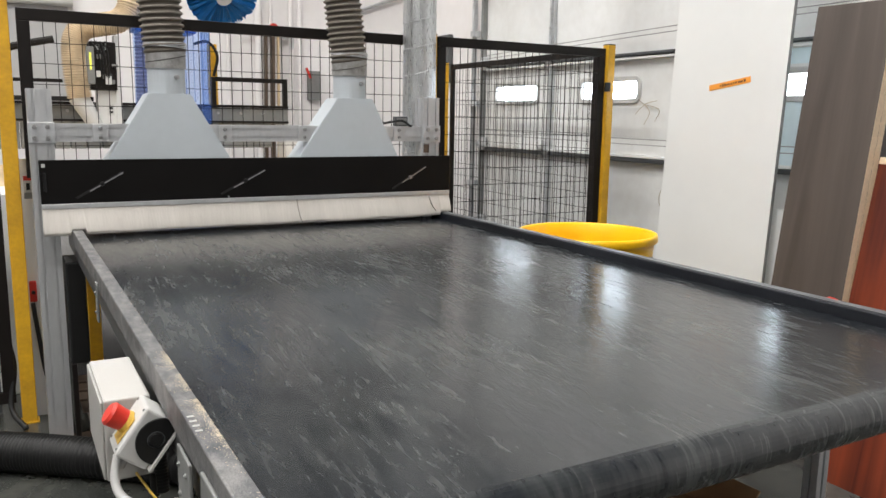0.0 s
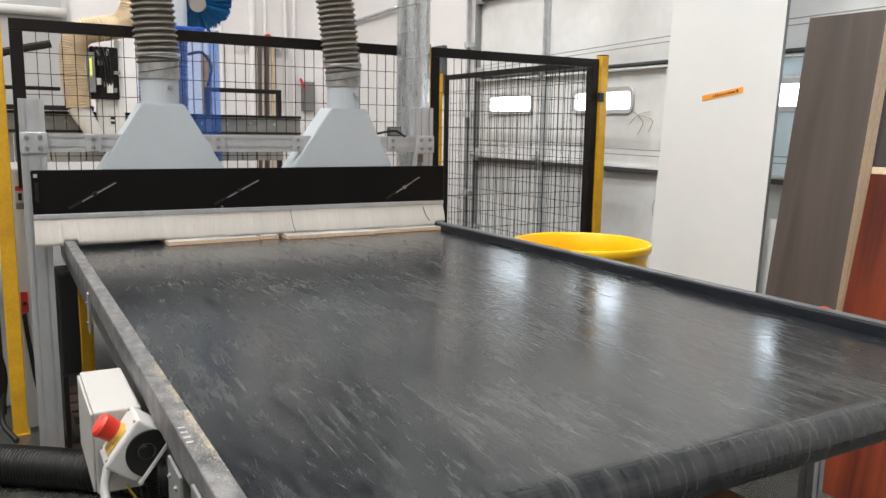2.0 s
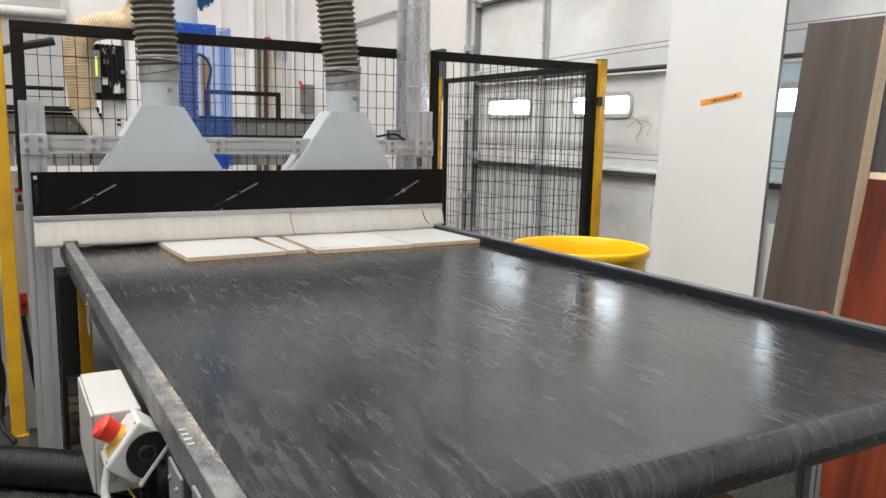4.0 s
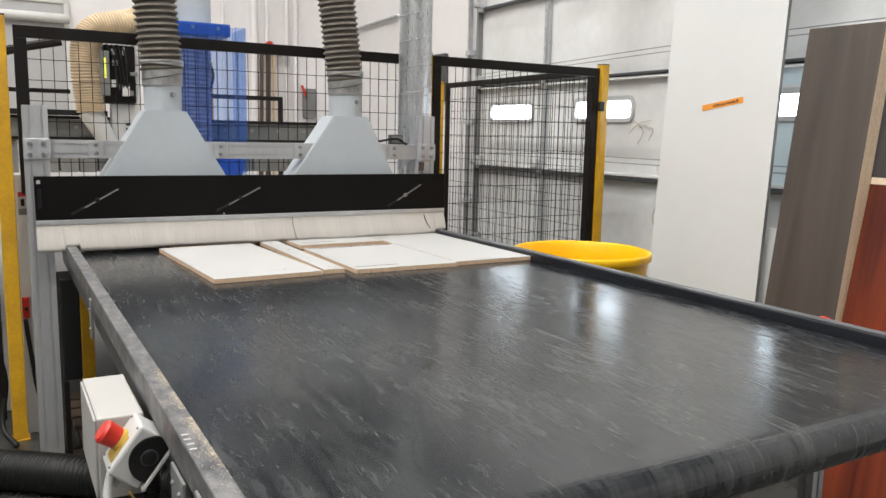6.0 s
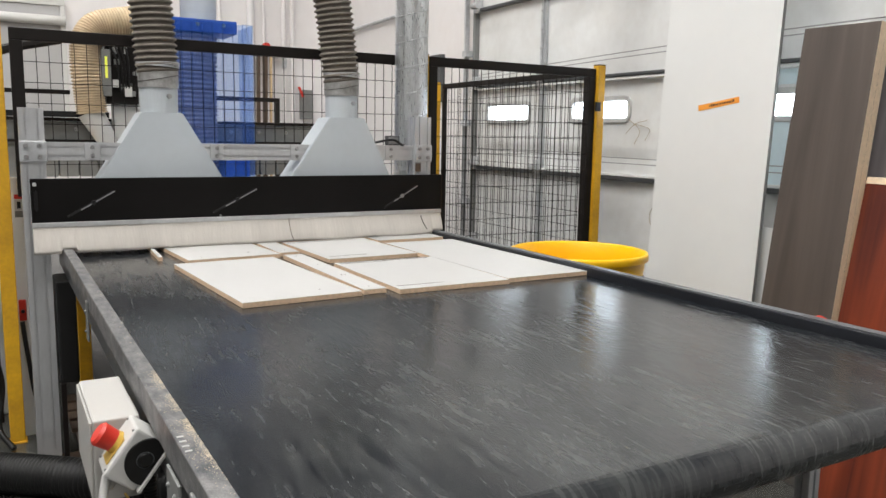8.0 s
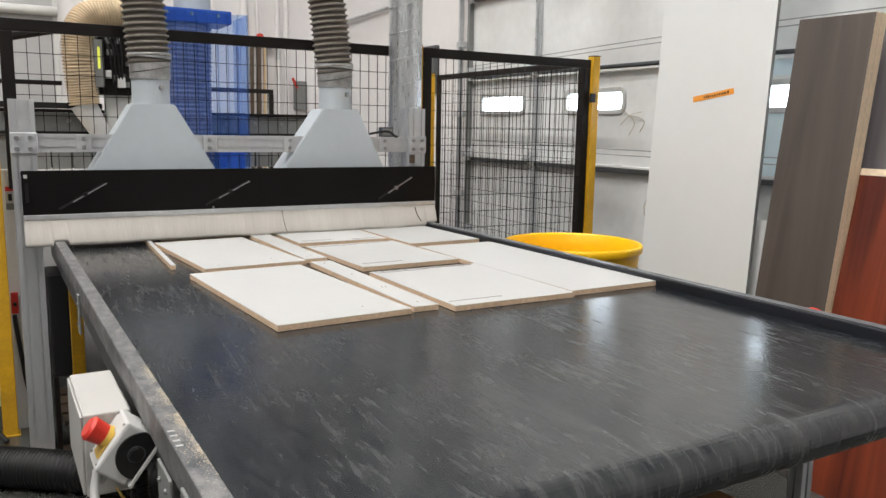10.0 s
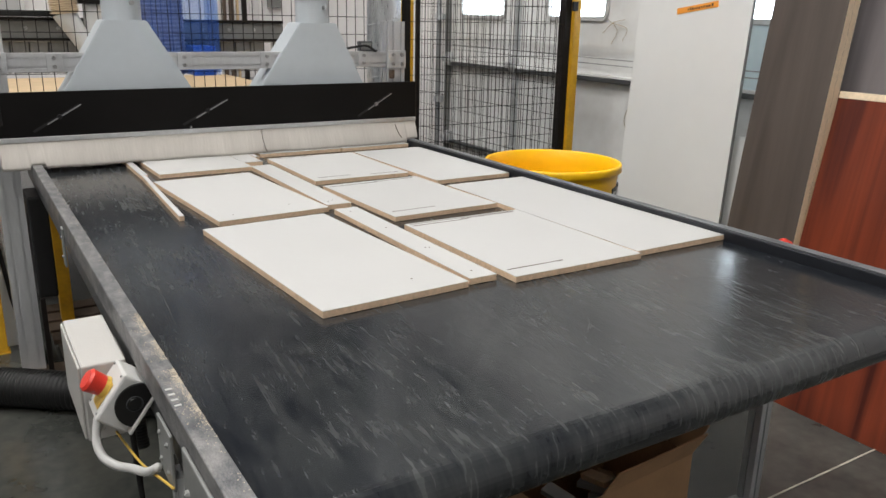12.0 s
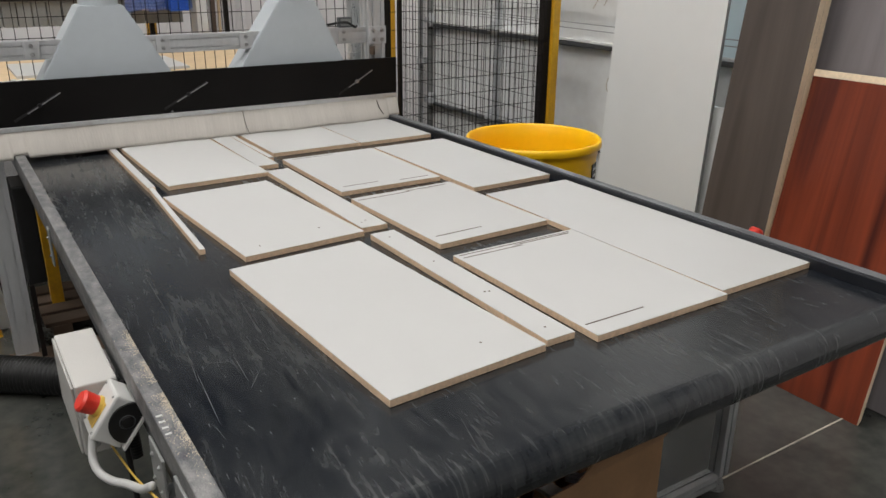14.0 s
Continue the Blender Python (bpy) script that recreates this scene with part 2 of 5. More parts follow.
M_BRISTLEBLUE = mat("blue_nylon", (0.0, 0.17, 0.50), 0.5, 0, 0.3, 20)
M_FILM = tinted_film("blue_strip_film", (0.10, 0.24, 0.75), 0.90)
M_GUARD = tinted_film("clear_guard_sheet", (0.30, 0.31, 0.31), 0.72)
M_BELLOWS = mat("violet_grey_bellows", (0.27, 0.225, 0.25), 0.6, 0, 0.3, 12, 0.1, 60)
M_MACHINE = mat("machine_grey", (0.21, 0.215, 0.21), 0.5, 0.1, 0.25, 5, 0.06, 40)
M_MACHLIGHT = mat("machine_light_grey", (0.62, 0.62, 0.60), 0.45, 0, 0.1, 5)
M_ORANGE = mat("orange_tape", (0.85, 0.33, 0.04), 0.6, 0, 0.08, 20)
M_CEIL = mat("unseen_dark_surface", (0.07, 0.07, 0.075), 0.7, 0, 0.3, 2)
M_FARWALL = mat("grey_wall_paint", (0.36, 0.36, 0.36), 0.7, 0, 0.2, 1)
M_GREYBOARD = mat("grey_wall_board", (0.44, 0.437, 0.435), 0.6, 0, 0.08, 2)
M_SCUFF = mat("pale_scuff", (0.10, 0.106, 0.104), 0.5, 0, 0.7, 25, span=(0.45, 0.95))
M_INK = mat("black_ink", (0.03, 0.02, 0.015), 0.7, 0, 0.2, 30)
M_PLY = mat("plywood_board", (0.62, 0.46, 0.28), 0.7, 0, 0.2, 4, 0.1, 60, (1, 6, 1))
M_STEEL = mat("zinc_bolt", (0.42, 0.42, 0.42), 0.3, 0.9, 0.2, 40)
M_PALEBLUE = mat("pale_blue_board", (0.64, 0.75, 0.79), 0.4, 0, 0.08, 2)
M_STRAND = mat("tan_wire", (0.36, 0.28, 0.17), 0.7, 0, 0.3, 30)
M_WALLCABLE = mat("pale_wall_cable", (0.30, 0.30, 0.30), 0.6, 0, 0.2, 20)
M_DARKGREY = mat("dark_grey_steel", (0.10, 0.105, 0.11), 0.45, 0.5, 0.3, 8)
M_BROWN = mat("brown_timber", (0.085, 0.055, 0.036), 0.7, 0, 0.35, 8, 0.2, 60)
M_LINE = mat("pale_floor_joint", (0.50, 0.46, 0.38), 0.7, 0, 0.25, 20)
M_OUTSIDE = glow("bright_outdoors", (0.86, 0.94, 1.0), 8.5)
M_TUBE = glow("added_lamp_diffuser", (1.0, 0.97, 0.92), 6.0)
M_LED = glow("yellow_green_lamp", (0.70, 0.72, 0.10), 0.35)
M_WINFRAME = mat("grey_window_plastic", (0.50, 0.50, 0.49), 0.5, 0, 0.1, 12)
M_GLASS = tinted_film("window_plastic", (0.9, 0.95, 1.0), 0.9)


# ---- mesh helpers ----
def mesh_of(name, bm, material, smooth=False):
    me = bpy.data.meshes.new(name)
    bm.normal_update()
    bm.to_mesh(me)
    bm.free()
    if smooth:
        for p in me.polygons:
            p.use_smooth = True
    for m in (material if isinstance(material, (list, tuple)) else [material]):
        me.materials.append(m)
    return me


def part(name, bm, material, parent=None, label="", smooth=False, at=None):
    ob = new(name, mesh_of(name, bm, material, smooth))
    if parent is not None:
        ob.parent = parent
    if at is not None:
        ob.matrix_basis = at
    if label:
        ob["label"] = label
    return ob


def thing(name, label, category, at=None, group="", kind=""):
    ob = new(name)
    ob.empty_display_size = 0.05
    if at is not None:
        ob.matrix_basis = at
    return tagged(ob, label, category, group, kind)


def box(x0, x1, y0, y1, z0, z1, bevel=0.0, bm=None, m=None):
    bm = bm or bmesh.new()
    r = bmesh.ops.create_cube(bm, size=1)
    vs = r["verts"]
    for v in vs:
        v.co = Vector((x0 + (v.co.x + 0.5) * (x1 - x0), y0 + (v.co.y + 0.5) * (y1 - y0), z0 + (v.co.z + 0.5) * (z1 - z0)))
    if bevel:
        es = list({e for v in vs for e in v.link_edges})
        r = bmesh.ops.bevel(bm, geom=es, offset=bevel, segments=2, profile=0.5, affect="EDGES")
        vs = list({v for v in vs if v.is_valid} | set(r["verts"]))
    if m is not None:
        bmesh.ops.transform(bm, matrix=m, verts=vs)
    return bm


def cyl(p, q, r, r2=None, seg=20, bm=None, caps=True):
    bm = bm or bmesh.new()
    p, q = Vector(p), Vector(q)
    d = q - p
    m = Matrix.Translation((p + q) / 2) @ d.to_track_quat("Z", "Y").to_matrix().to_4x4()
    bmesh.ops.create_cone(bm, cap_ends=caps, segments=seg, radius1=r, radius2=r if r2 is None else r2, depth=d.length, matrix=m)
    return bm


def curve_points(pts, n):
    """Points along a smooth line through pts."""
    P = [Vector(p) for p in pts]
    P = [2 * P[0] - P[1], *P, 2 * P[-1] - P[-2]]
    out = []
    k = len(P) - 3
    for i in range(n + 1):
        s = i / n * k
        j = min(int(s), k - 1)
        u = s - j
        a, b, c, d = P[j:j + 4]
        out.append(0.5 * ((2 * b) + (c - a) * u + (2 * a - 5 * b + 4 * c - d) * u * u + (3 * b - a - 3 * c + d) * u ** 3))
    return out


def sweep(pts, radius, seg=14, bm=None, caps=True):
    """A tube along pts; radius is a number or a function of the index."""
    bm = bm or bmesh.new()
    rings = []
    up = Vector((0.13, 0.31, 0.94))
    for i, p in enumerate(pts):
        t = (pts[min(i + 1, len(pts) - 1)] - pts[max(i - 1, 0)]).normalized()
        a = t.cross(up)
        if a.length < 0.2:
            a = t.cross(Vector((0.9, 0.3, 0.1)))
        a.normalize()
        b = t.cross(a)
        if rings:
            b0 = rings[-1][1]
            a = (b0[0] - t * b0[0].dot(t)).normalized()
            b = t.cross(a)
        r = radius(i) if callable(radius) else radius
        vs = [bm.verts.new(p + r * (math.cos(2 * math.pi * k / seg) * a + math.sin(2 * math.pi * k / seg) * b)) for k in range(seg)]
        rings.append((vs, (a, b)))
    for (u, _), (w, _) in zip(rings, rings[1:]):
        for k in range(seg):
            bm.faces.new((u[k], u[(k + 1) % seg], w[(k + 1) % seg], w[k]))
    if caps:
        bm.faces.new(list(reversed(rings[0][0])))
        bm.faces.new(rings[-1][0])
    return bm


def ribbed(pts, pitch, r, depth, seg=18):
    """A corrugated hose: rings along a smooth line."""
    length = sum((b - a).length for a, b in zip(pts, pts[1:]))
    n = max(2, int(length / pitch)) * 4
    path = curve_points(pts, n)
    shape = (0.0, 0.75, 1.0, 0.75)
    return sweep(path, lambda i: r - depth + depth * shape[i % 4], seg)


def prism(outline, h, bm=None, m=None):
    """A plate: an outline in x and y, h thick along z."""
    bm = bm or bmesh.new()
    a = [bm.verts.new((x, y, 0)) for x, y in outline]
    b = [bm.verts.new((x, y, h)) for x, y in outline]
    bm.faces.new(list(reversed(a)))
    bm.faces.new(b)
    k = len(a)
    for i in range(k):
        bm.faces.new((a[i], a[(i + 1) % k], b[(i + 1) % k], b[i]))
    if m is not None:
        bmesh.ops.transform(bm, matrix=m, verts=a + b)
    return bm


def profile_bar(p, q, w, d, side, parent, name="bar", bevel=0.003):
    """An aluminium extrusion with a slot down each wide face, from p to q; side is the way its width points."""
    p, q, s = Vector(p), Vector(q), Vector(side).normalized()
    t = (q - p).normalized()
    u = t.cross(s)
    L = (q - p).length
    g, k = 0.004, 0.007
    out = []
    nw, nd = max(1, round(w / 0.045)), max(1, round(d / 0.045))
    def run(length, n, f):
        o = []
        o.append(f(-length / 2, 0))
        for i in range(n):
            c = -length / 2 + length * (i + 0.5) / n
            o += [f(c - g, 0), f(c - g, k), f(c + g, k), f(c + g, 0)]
        return o
    out += run(w, nw, lambda a, e: (a, -d / 2 + e))
    out += run(d, nd, lambda a, e: (w / 2 - e, a))
    out += run(w, nw, lambda a, e: (-a, d / 2 - e))
    out += run(d, nd, lambda a, e: (-w / 2 + e, -a))
    m = Matrix.Translation(p) @ Matrix((s, u, t)).transposed().to_4x4()
    bm = prism(out, L, None, m)
    return part(name, bm, M_ALU, parent)


def bolt(p, axis, r=0.009, h=0.008, bm=None):
    bm = bm or bmesh.new()
    p, a = Vector(p), Vector(axis).normalized()
    cyl(p, p + a * h, r, r * 0.85, 10, bm)
    cyl(p + a * h * 0.6, p + a * (h + 0.0015), r * 0.45, r * 0.45, 6, bm)
    return bm


BELT_Z = 0.90      # top of the belt
BELT_W = 1.65      # between the side rails
FLOOR_Z = 0.03
ROLL_Y, ROLL_R = -2.605, 0.045
WALL_X = 3.50      # inside of the long wall with the overhead door
BACK_Y = 6.2


# ---- the large structure ----
def structure(name, bm, material, label):
    return tagged(part(name, bm, material), label, "structure", kind="structure")


structure("floor", box(-5.0, 3.85, -6.0, 6.5, FLOOR_Z - 0.15, FLOOR_Z), M_FLOOR, "sealed dark grey concrete workshop floor, dusty and stained")
structure("floor_joint", box(1.2, WALL_X - 0.02, -2.145, -2.139, FLOOR_Z, FLOOR_Z + 0.002), M_LINE, "pale straight joint line across the concrete floor")
wall_n = structure("wall_north", box(-5.2, 3.85, BACK_Y, BACK_Y + 0.2, FLOOR_Z, 3.9), M_WHITEPAINT, "white painted workshop end wall with pipes")
# upper wall is out of view; dark panel added to dim belt reflections
part("wall_panel", box(-5.2, 3.85, BACK_Y + 0.02, BACK_Y + 0.2, 3.9, 7.6), M_CEIL, wall_n, "unseen dark upper wall added to dim belt reflections")
# unseen walls and ceiling close the room; dull colours limit bounce light
structure("wall_west", box(-5.2, -5.0, -6.0, BACK_Y, FLOOR_Z, 7.6), M_FARWALL, "unseen plain grey wall that closes the room")
structure("wall_south", box(-5.2, 3.85, -6.2, -6.0, FLOOR_Z, 7.6), M_FARWALL, "unseen plain grey wall that closes the room")
structure("ceiling", box(-5.2, 3.85, -6.2, BACK_Y + 0.2, 7.6, 7.8), M_CEIL, "unseen dark grey flat ceiling that limits bounce light")
DOOR_Y0, DOOR_Y1, DOOR_TOP = -2.95, 2.49, 3.215
wall_e = structure("wall_east", box(WALL_X, WALL_X + 0.2, DOOR_Y1, BACK_Y, FLOOR_Z, 3.35), M_WHITEPAINT, "white painted side wall with scuffs and conduit")
part("wall_panel", box(WALL_X, WALL_X + 0.2, -6.0, DOOR_Y0, FLOOR_Z, 3.35), M_WHITEPAINT, wall_e)
part("lintel", box(WALL_X, WALL_X + 0.2, DOOR_Y0, DOOR_Y1, DOOR_TOP, 3.35), M_WHITEPAINT, wall_e)
# same unseen dark panel, against bright reflections from this side
part("wall_panel", box(WALL_X + 0.01, WALL_X + 0.2, -6.0, BACK_Y + 0.02, 3.35, 7.6), M_CEIL, wall_e, "unseen dark upper wall added to dim belt reflections")
tagged(part("backdrop", box(WALL_X + 0.9, WALL_X + 0.92, -4.5, 3.8, 0.0, 3.5), M_OUTSIDE), "bright overcast daylight outside the door windows", "backdrop", kind="structure")

# sectional overhead door
door = thing("door_1", "closed white sectional overhead door with small windows and steel struts", "door", kind="structure")
zs = [FLOOR_Z, 0.465, 1.141, 1.814, 2.489, DOOR_TOP]
wins = [(2.327, 1.731), (1.172, 0.587), (-0.094, -0.732), (-1.249, -1.854)]
WZ0, WZ1 = 1.550, 1.668


def rounded(y0, y1, z0, z1, r, n=6):
    """A rounded rectangle in y and z, corner by corner."""
    out = []
    for cy, cz, a0 in ((y1 - r, z1 - r, 0), (y0 + r, z1 - r, 90), (y0 + r, z0 + r, 180), (y1 - r, z0 + r, 270)):
        out += [(cy + r * math.cos(radians(a0 + 90 * k / n)), cz + r * math.sin(radians(a0 + 90 * k / n))) for k in range(n + 1)]
    return out


def window_ring(y0, y1, z0, z1, w, x0, x1):
    """A rounded frame round an opening, its face standing proud of the door."""
    bm = bmesh.new()
    rings = [[bm.verts.new((x, y, z)) for y, z in rounded(y0 - e, y1 + e, z0 - e, z1 + e, 0.03 + e)] for x, e in ((x1, 0.0), (x0 + 0.004, 0.0), (x0, 0.005), (x0, w - 0.005), (x0 + 0.004, w), (x1, w))]
    for a, b in zip(rings, rings[1:]):
        for k in range(len(a)):
            bm.faces.new((a[k], a[(k + 1) % len(a)], b[(k + 1) % len(a)], b[k]))
    bmesh.ops.recalc_face_normals(bm, faces=bm.faces)
    return bm


def corner_fill(y, z, sy, sz, r, x0, x1, n=6):
    """The solid corner between a square opening and its rounded frame."""
    pts = [(y, z)] + [(y + sy * r * (1 - math.cos(radians(90 * k / n))), z + sz * r * (1 - math.sin(radians(90 * k / n)))) for k in range(n + 1)]
    return prism(pts, x1 - x0, None, Matrix(((0, 0, 1, x0), (1, 0, 0, 0), (0, 1, 0, 0), (0, 0, 0, 1))))


for i, (a, b) in enumerate(zip(zs, zs[1:])):
    if i != 2:
        part("door_section", box(WALL_X, WALL_X + 0.05, DOOR_Y0, DOOR_Y1, a + 0.004, b - 0.004, 0.004), M_DOORPAINT, door)
        continue
    bm = box(WALL_X, WALL_X + 0.05, DOOR_Y0, DOOR_Y1, a + 0.004, WZ0)
    box(WALL_X, WALL_X + 0.05, DOOR_Y0, DOOR_Y1, WZ1, b - 0.004, 0, bm)
    ys = [DOOR_Y1] + [y for w in wins for y in w] + [DOOR_Y0]
    for k in range(0, len(ys), 2):
        box(WALL_X, WALL_X + 0.05, ys[k + 1], ys[k], WZ0, WZ1, 0, bm)
    part("door_section", bm, M_DOORPAINT, door)
for w1, w0 in wins:
    f = part("window_frame", window_ring(w0, w1, WZ0, WZ1, 0.034, WALL_X - 0.014, WALL_X - 0.0005), M_WINFRAME, door, "grey rounded plastic window frame")
    for y, sy in ((w0, 1), (w1, -1)):
        for z, sz in ((WZ0, 1), (WZ1, -1)):
            part("corner", corner_fill(y, z, sy, sz, 0.03, WALL_X - 0.006, WALL_X + 0.03), M_WINFRAME, f)
    pane = part("pane", box(WALL_X + 0.032, WALL_X + 0.038, w0, w1, WZ0, WZ1), M_GLASS, f)
    pane.visible_shadow = False
for a, b in ((1.169, 1.515), (1.7185, 1.801)):
    part("door_skin", box(WALL_X - 0.006, WALL_X - 0.0005, -1.304, -0.424, a, b, 0.001), M_PALEBLUE, door, "pale blue translucent door skin")
for z, r, m in ((1.139, 0.014, M_DARKGREY), (1.8395, 0.010, M_DARKGREY), (0.4645, 0.012, M_DARKGREY), (2.4885, 0.012, M_DARKGREY)):
    part("strut", box(WALL_X - 0.05, WALL_X - 0.002, DOOR_Y0 + 0.05, DOOR_Y1 - 0.05, z - r, z + r, 0.004), m, door, "dark grey steel strut across the door")
part("strut", box(WALL_X - 0.045, WALL_X - 0.002, DOOR_Y0 + 0.05, DOOR_Y1 - 0.05, 1.806, 1.820, 0.002), M_DOORPAINT, door)
part("strut", box(WALL_X - 0.045, WALL_X - 0.002, DOOR_Y0 + 0.05, DOOR_Y1 - 0.05, 1.156, 1.172, 0.002), M_DOORPAINT, door)
for y in (1.534,):
    bm = box(WALL_X - 0.03, WALL_X - 0.003, y - 0.030, y + 0.030, FLOOR_Z + 0.02, DOOR_TOP, 0.004)
    box(WALL_X - 0.045, WALL_X - 0.03, y - 0.012, y + 0.012, FLOOR_Z + 0.02, DOOR_TOP, 0.003, bm)
    stile = part("stile", bm, M_GALV, door, "galvanised steel stile with bolts")
    for k in range(22):
        part("bolt", bolt((WALL_X - 0.045, y, FLOOR_Z + 0.1 + 0.14 * k), (-1, 0, 0), 0.007, 0.006), M_STEEL, stile)
for z in (0.50, 1.18, 1.87, 2.52):
    for y in (1.534, 2.46):
        bm = cyl((WALL_X - 0.085, y - 0.05, z), (WALL_X - 0.085, y + 0.03, z), 0.024, None, 14)
        box(WALL_X - 0.066, WALL_X - 0.02, y - 0.033, y + 0.033, z - 0.055, z + 0.055, 0.004, bm)
        part("hinge", bm, M_GALV, door)

track = thing("door_track", "grey steel vertical track beside the overhead door", "door track", kind="structure")
part("rail", box(WALL_X - 0.05, WALL_X - 0.002, 2.496, 2.530, FLOOR_Z, 4.6, 0.003), M_MACHINE, track)
part("rail", box(WALL_X - 0.095, WALL_X - 0.05, 2.585, 2.607, FLOOR_Z, 4.6, 0.003), M_GALV, track)
for z in (0.8, 1.5, 2.1, 2.7):
    part("bracket", box(WALL_X - 0.115, WALL_X - 0.01, 2.53, 2.60, z, z + 0.05, 0.004), M_GALV, track)


def pipe(name, pts, r, m, label, category="pipe", n=None):
    ob = part(name, sweep(curve_points(pts, n or 8 * len(pts)), r, 10), m, smooth=True)
    return tagged(ob, label, category, kind="structure")


# thin cables along the door wall
for z0, z1, y0 in ((1.248, 1.262, -2.29), (1.284, 1.3005, -2.29), (1.966, 1.9055, -2.29), (1.999, 1.933, -2.29)):
    pipe("cable", [(WALL_X - 0.07, y0, z0), (WALL_X - 0.075, -0.094, z0 - 0.006), (WALL_X - 0.07, 2.38, z1)], 0.0032, M_WALLCABLE, "thin grey cable stretched along the door", "cable")
# torn paint and a bent wire
wire = thing("loose_wire", "thin pale looped wire hanging under the door window", "wire")
for a, b, c in (((0.566, 1.542), (0.456, 1.466), (0.5, 1.377)), ((0.511, 1.51), (0.368, 1.476), (0.401, 1.399)), ((0.588, 1.444), (0.5, 1.51), (0.39, 1.532)), ((0.104, 1.73), (0.159, 1.685), (0.192, 1.73)), ((0.291, 0.982), (0.324, 0.904), (0.291, 0.816))):
    part("strand", sweep(curve_points([(WALL_X - 0.012, *p) for p in (a, b, c)], 14), 0.0018, 6), M_STRAND, wire)

# pipes and boxes on the end wall
for x, r in ((2.15, 0.02), (2.52, 0.045), (2.68, 0.02), (2.93, 0.028), (3.04, 0.028)):
    pipe("wall_pipe", [(x, BACK_Y - 0.08, FLOOR_Z + 0.4), (x, BACK_Y - 0.08, 2.5), (x, BACK_Y - 0.08, 5.4)], r, M_WHITEPAINT, "vertical pipe fixed to the white wall")
pipe("wall_pipe", [(2.3, BACK_Y - 0.1, 2.36), (2.85, BACK_Y - 0.1, 2.33)], 0.02, M_GALV, "short level pipe on the white wall")
pipe("wall_pipe", [(2.62, BACK_Y - 0.1, 2.36), (2.9, BACK_Y - 0.1, 2.36), (2.93, BACK_Y - 0.1, 2.2)], 0.03, M_GALV, "bent galvanised pipe on the white wall")
pipe("conduit", [(WALL_X - 0.04, 6.1, 2.58), (WALL_X - 0.04, 5.1, 2.61), (WALL_X - 0.04, 4.09, 2.63)], 0.02, M_GALV, "grey conduit running along the side wall", "conduit")
panel_box = thing("switch_box", "grey electrical switch box with red handle on the wall", "switch box")
part("body", box(3.15, 3.30, BACK_Y - 0.10, BACK_Y - 0.002, 1.59, 1.95, 0.008), M_MACHINE, panel_box)
part("handle", box(-0.012, 0.012, -0.02, 0.02, -0.07, 0.07, 0.006, None, pose(3.13, BACK_Y - 0.13, 1.92, 0, -24, 0)), M_RED, panel_box, "red rotary handle")
valve = thing("red_valve", "small red valve on a wall pipe", "valve")
part("wheel", cyl((2.69, BACK_Y - 0.16, 2.44), (2.69, BACK_Y - 0.12, 2.44), 0.05, None, 14), M_RED, valve)
part("stem", cyl((2.69, BACK_Y - 0.13, 2.44), (2.69, BACK_Y - 0.08, 2.44), 0.015, None, 8), M_STEEL, valve)
# opening with a dark frame high on the side wall
dw = thing("window_1", "small dark framed opening high in the side wall", "window", kind="structure")
for a in ((3.151, 3.668, 2.092, 2.17), (3.151, 3.668, 1.73, 1.784), (3.096, 3.151, 1.73, 2.17), (3.668, 3.723, 1.73, 2.17)):
    part("window_frame", box(WALL_X - 0.05, WALL_X - 0.001, *a, 0.005), M_DARKGREY, dw)
part("pane", box(WALL_X - 0.02, WALL_X - 0.006, 3.151, 3.668, 1.784, 2.092), M_MACHINE, dw)

# far timber lengths, frame and yellow post behind the machine
for x, l in ((2.50, 0.035), (2.575, 0.05), (2.66, 0.022)):
    ob = part("timber_length", box(0, l, 0, 0.05, 0, 1.60, 0.004), M_BROWN if l > 0.03 else M_PLY, at=pose(x, BACK_Y - 0.35, 0.75 + FLOOR_Z, -6, 2.5, 0))
    tagged(ob, "brown timber length leaning on the white wall", "timber", "timber lengths at the wall")
shelf = tagged(part("wall_bench", box(1.2, 3.1, BACK_Y - 0.75, BACK_Y - 0.2, 0.70, 0.78, 0.006), M_MACHINE), "grey steel bench along the end wall", "bench")
for x in (1.3, 3.0):
    part("leg", box(x - 0.03, x + 0.03, BACK_Y - 0.7, BACK_Y - 0.64, FLOOR_Z, 0.70), M_DARKGREY, shelf)
screen_frame = thing("safety_barrier", "black rectangular steel guard barrier behind the router", "barrier")
for a in ((1.46, 2.18, 1.70, 1.74), (1.46, 2.18, 1.40, 1.44), (1.46, 1.50, 1.44, 1.70), (2.14, 2.18, 1.44, 1.70), (2.14, 2.18, FLOOR_Z, 1.40), (1.46, 1.50, FLOOR_Z, 1.40)):
    part("bar", box(a[0], a[1], 4.0, 4.04, a[2], a[3], 0.003), M_BLACKPAINT, screen_frame)
yellow_stop = thing("yellow_post", "tall yellow steel guard post with a black hook", "post")
part("post", box(1.46, 1.54, 4.1, 4.16, FLOOR_Z, 2.04, 0.004), M_YELLOW, yellow_stop)
part("hook", sweep(curve_points([(1.50, 4.08, 1.75), (1.53, 4.05, 1.93), (1.45, 4.05, 2.05), (1.32, 4.06, 2.03)], 20), 0.014, 8), M_BLACKPLASTIC, yellow_stop)
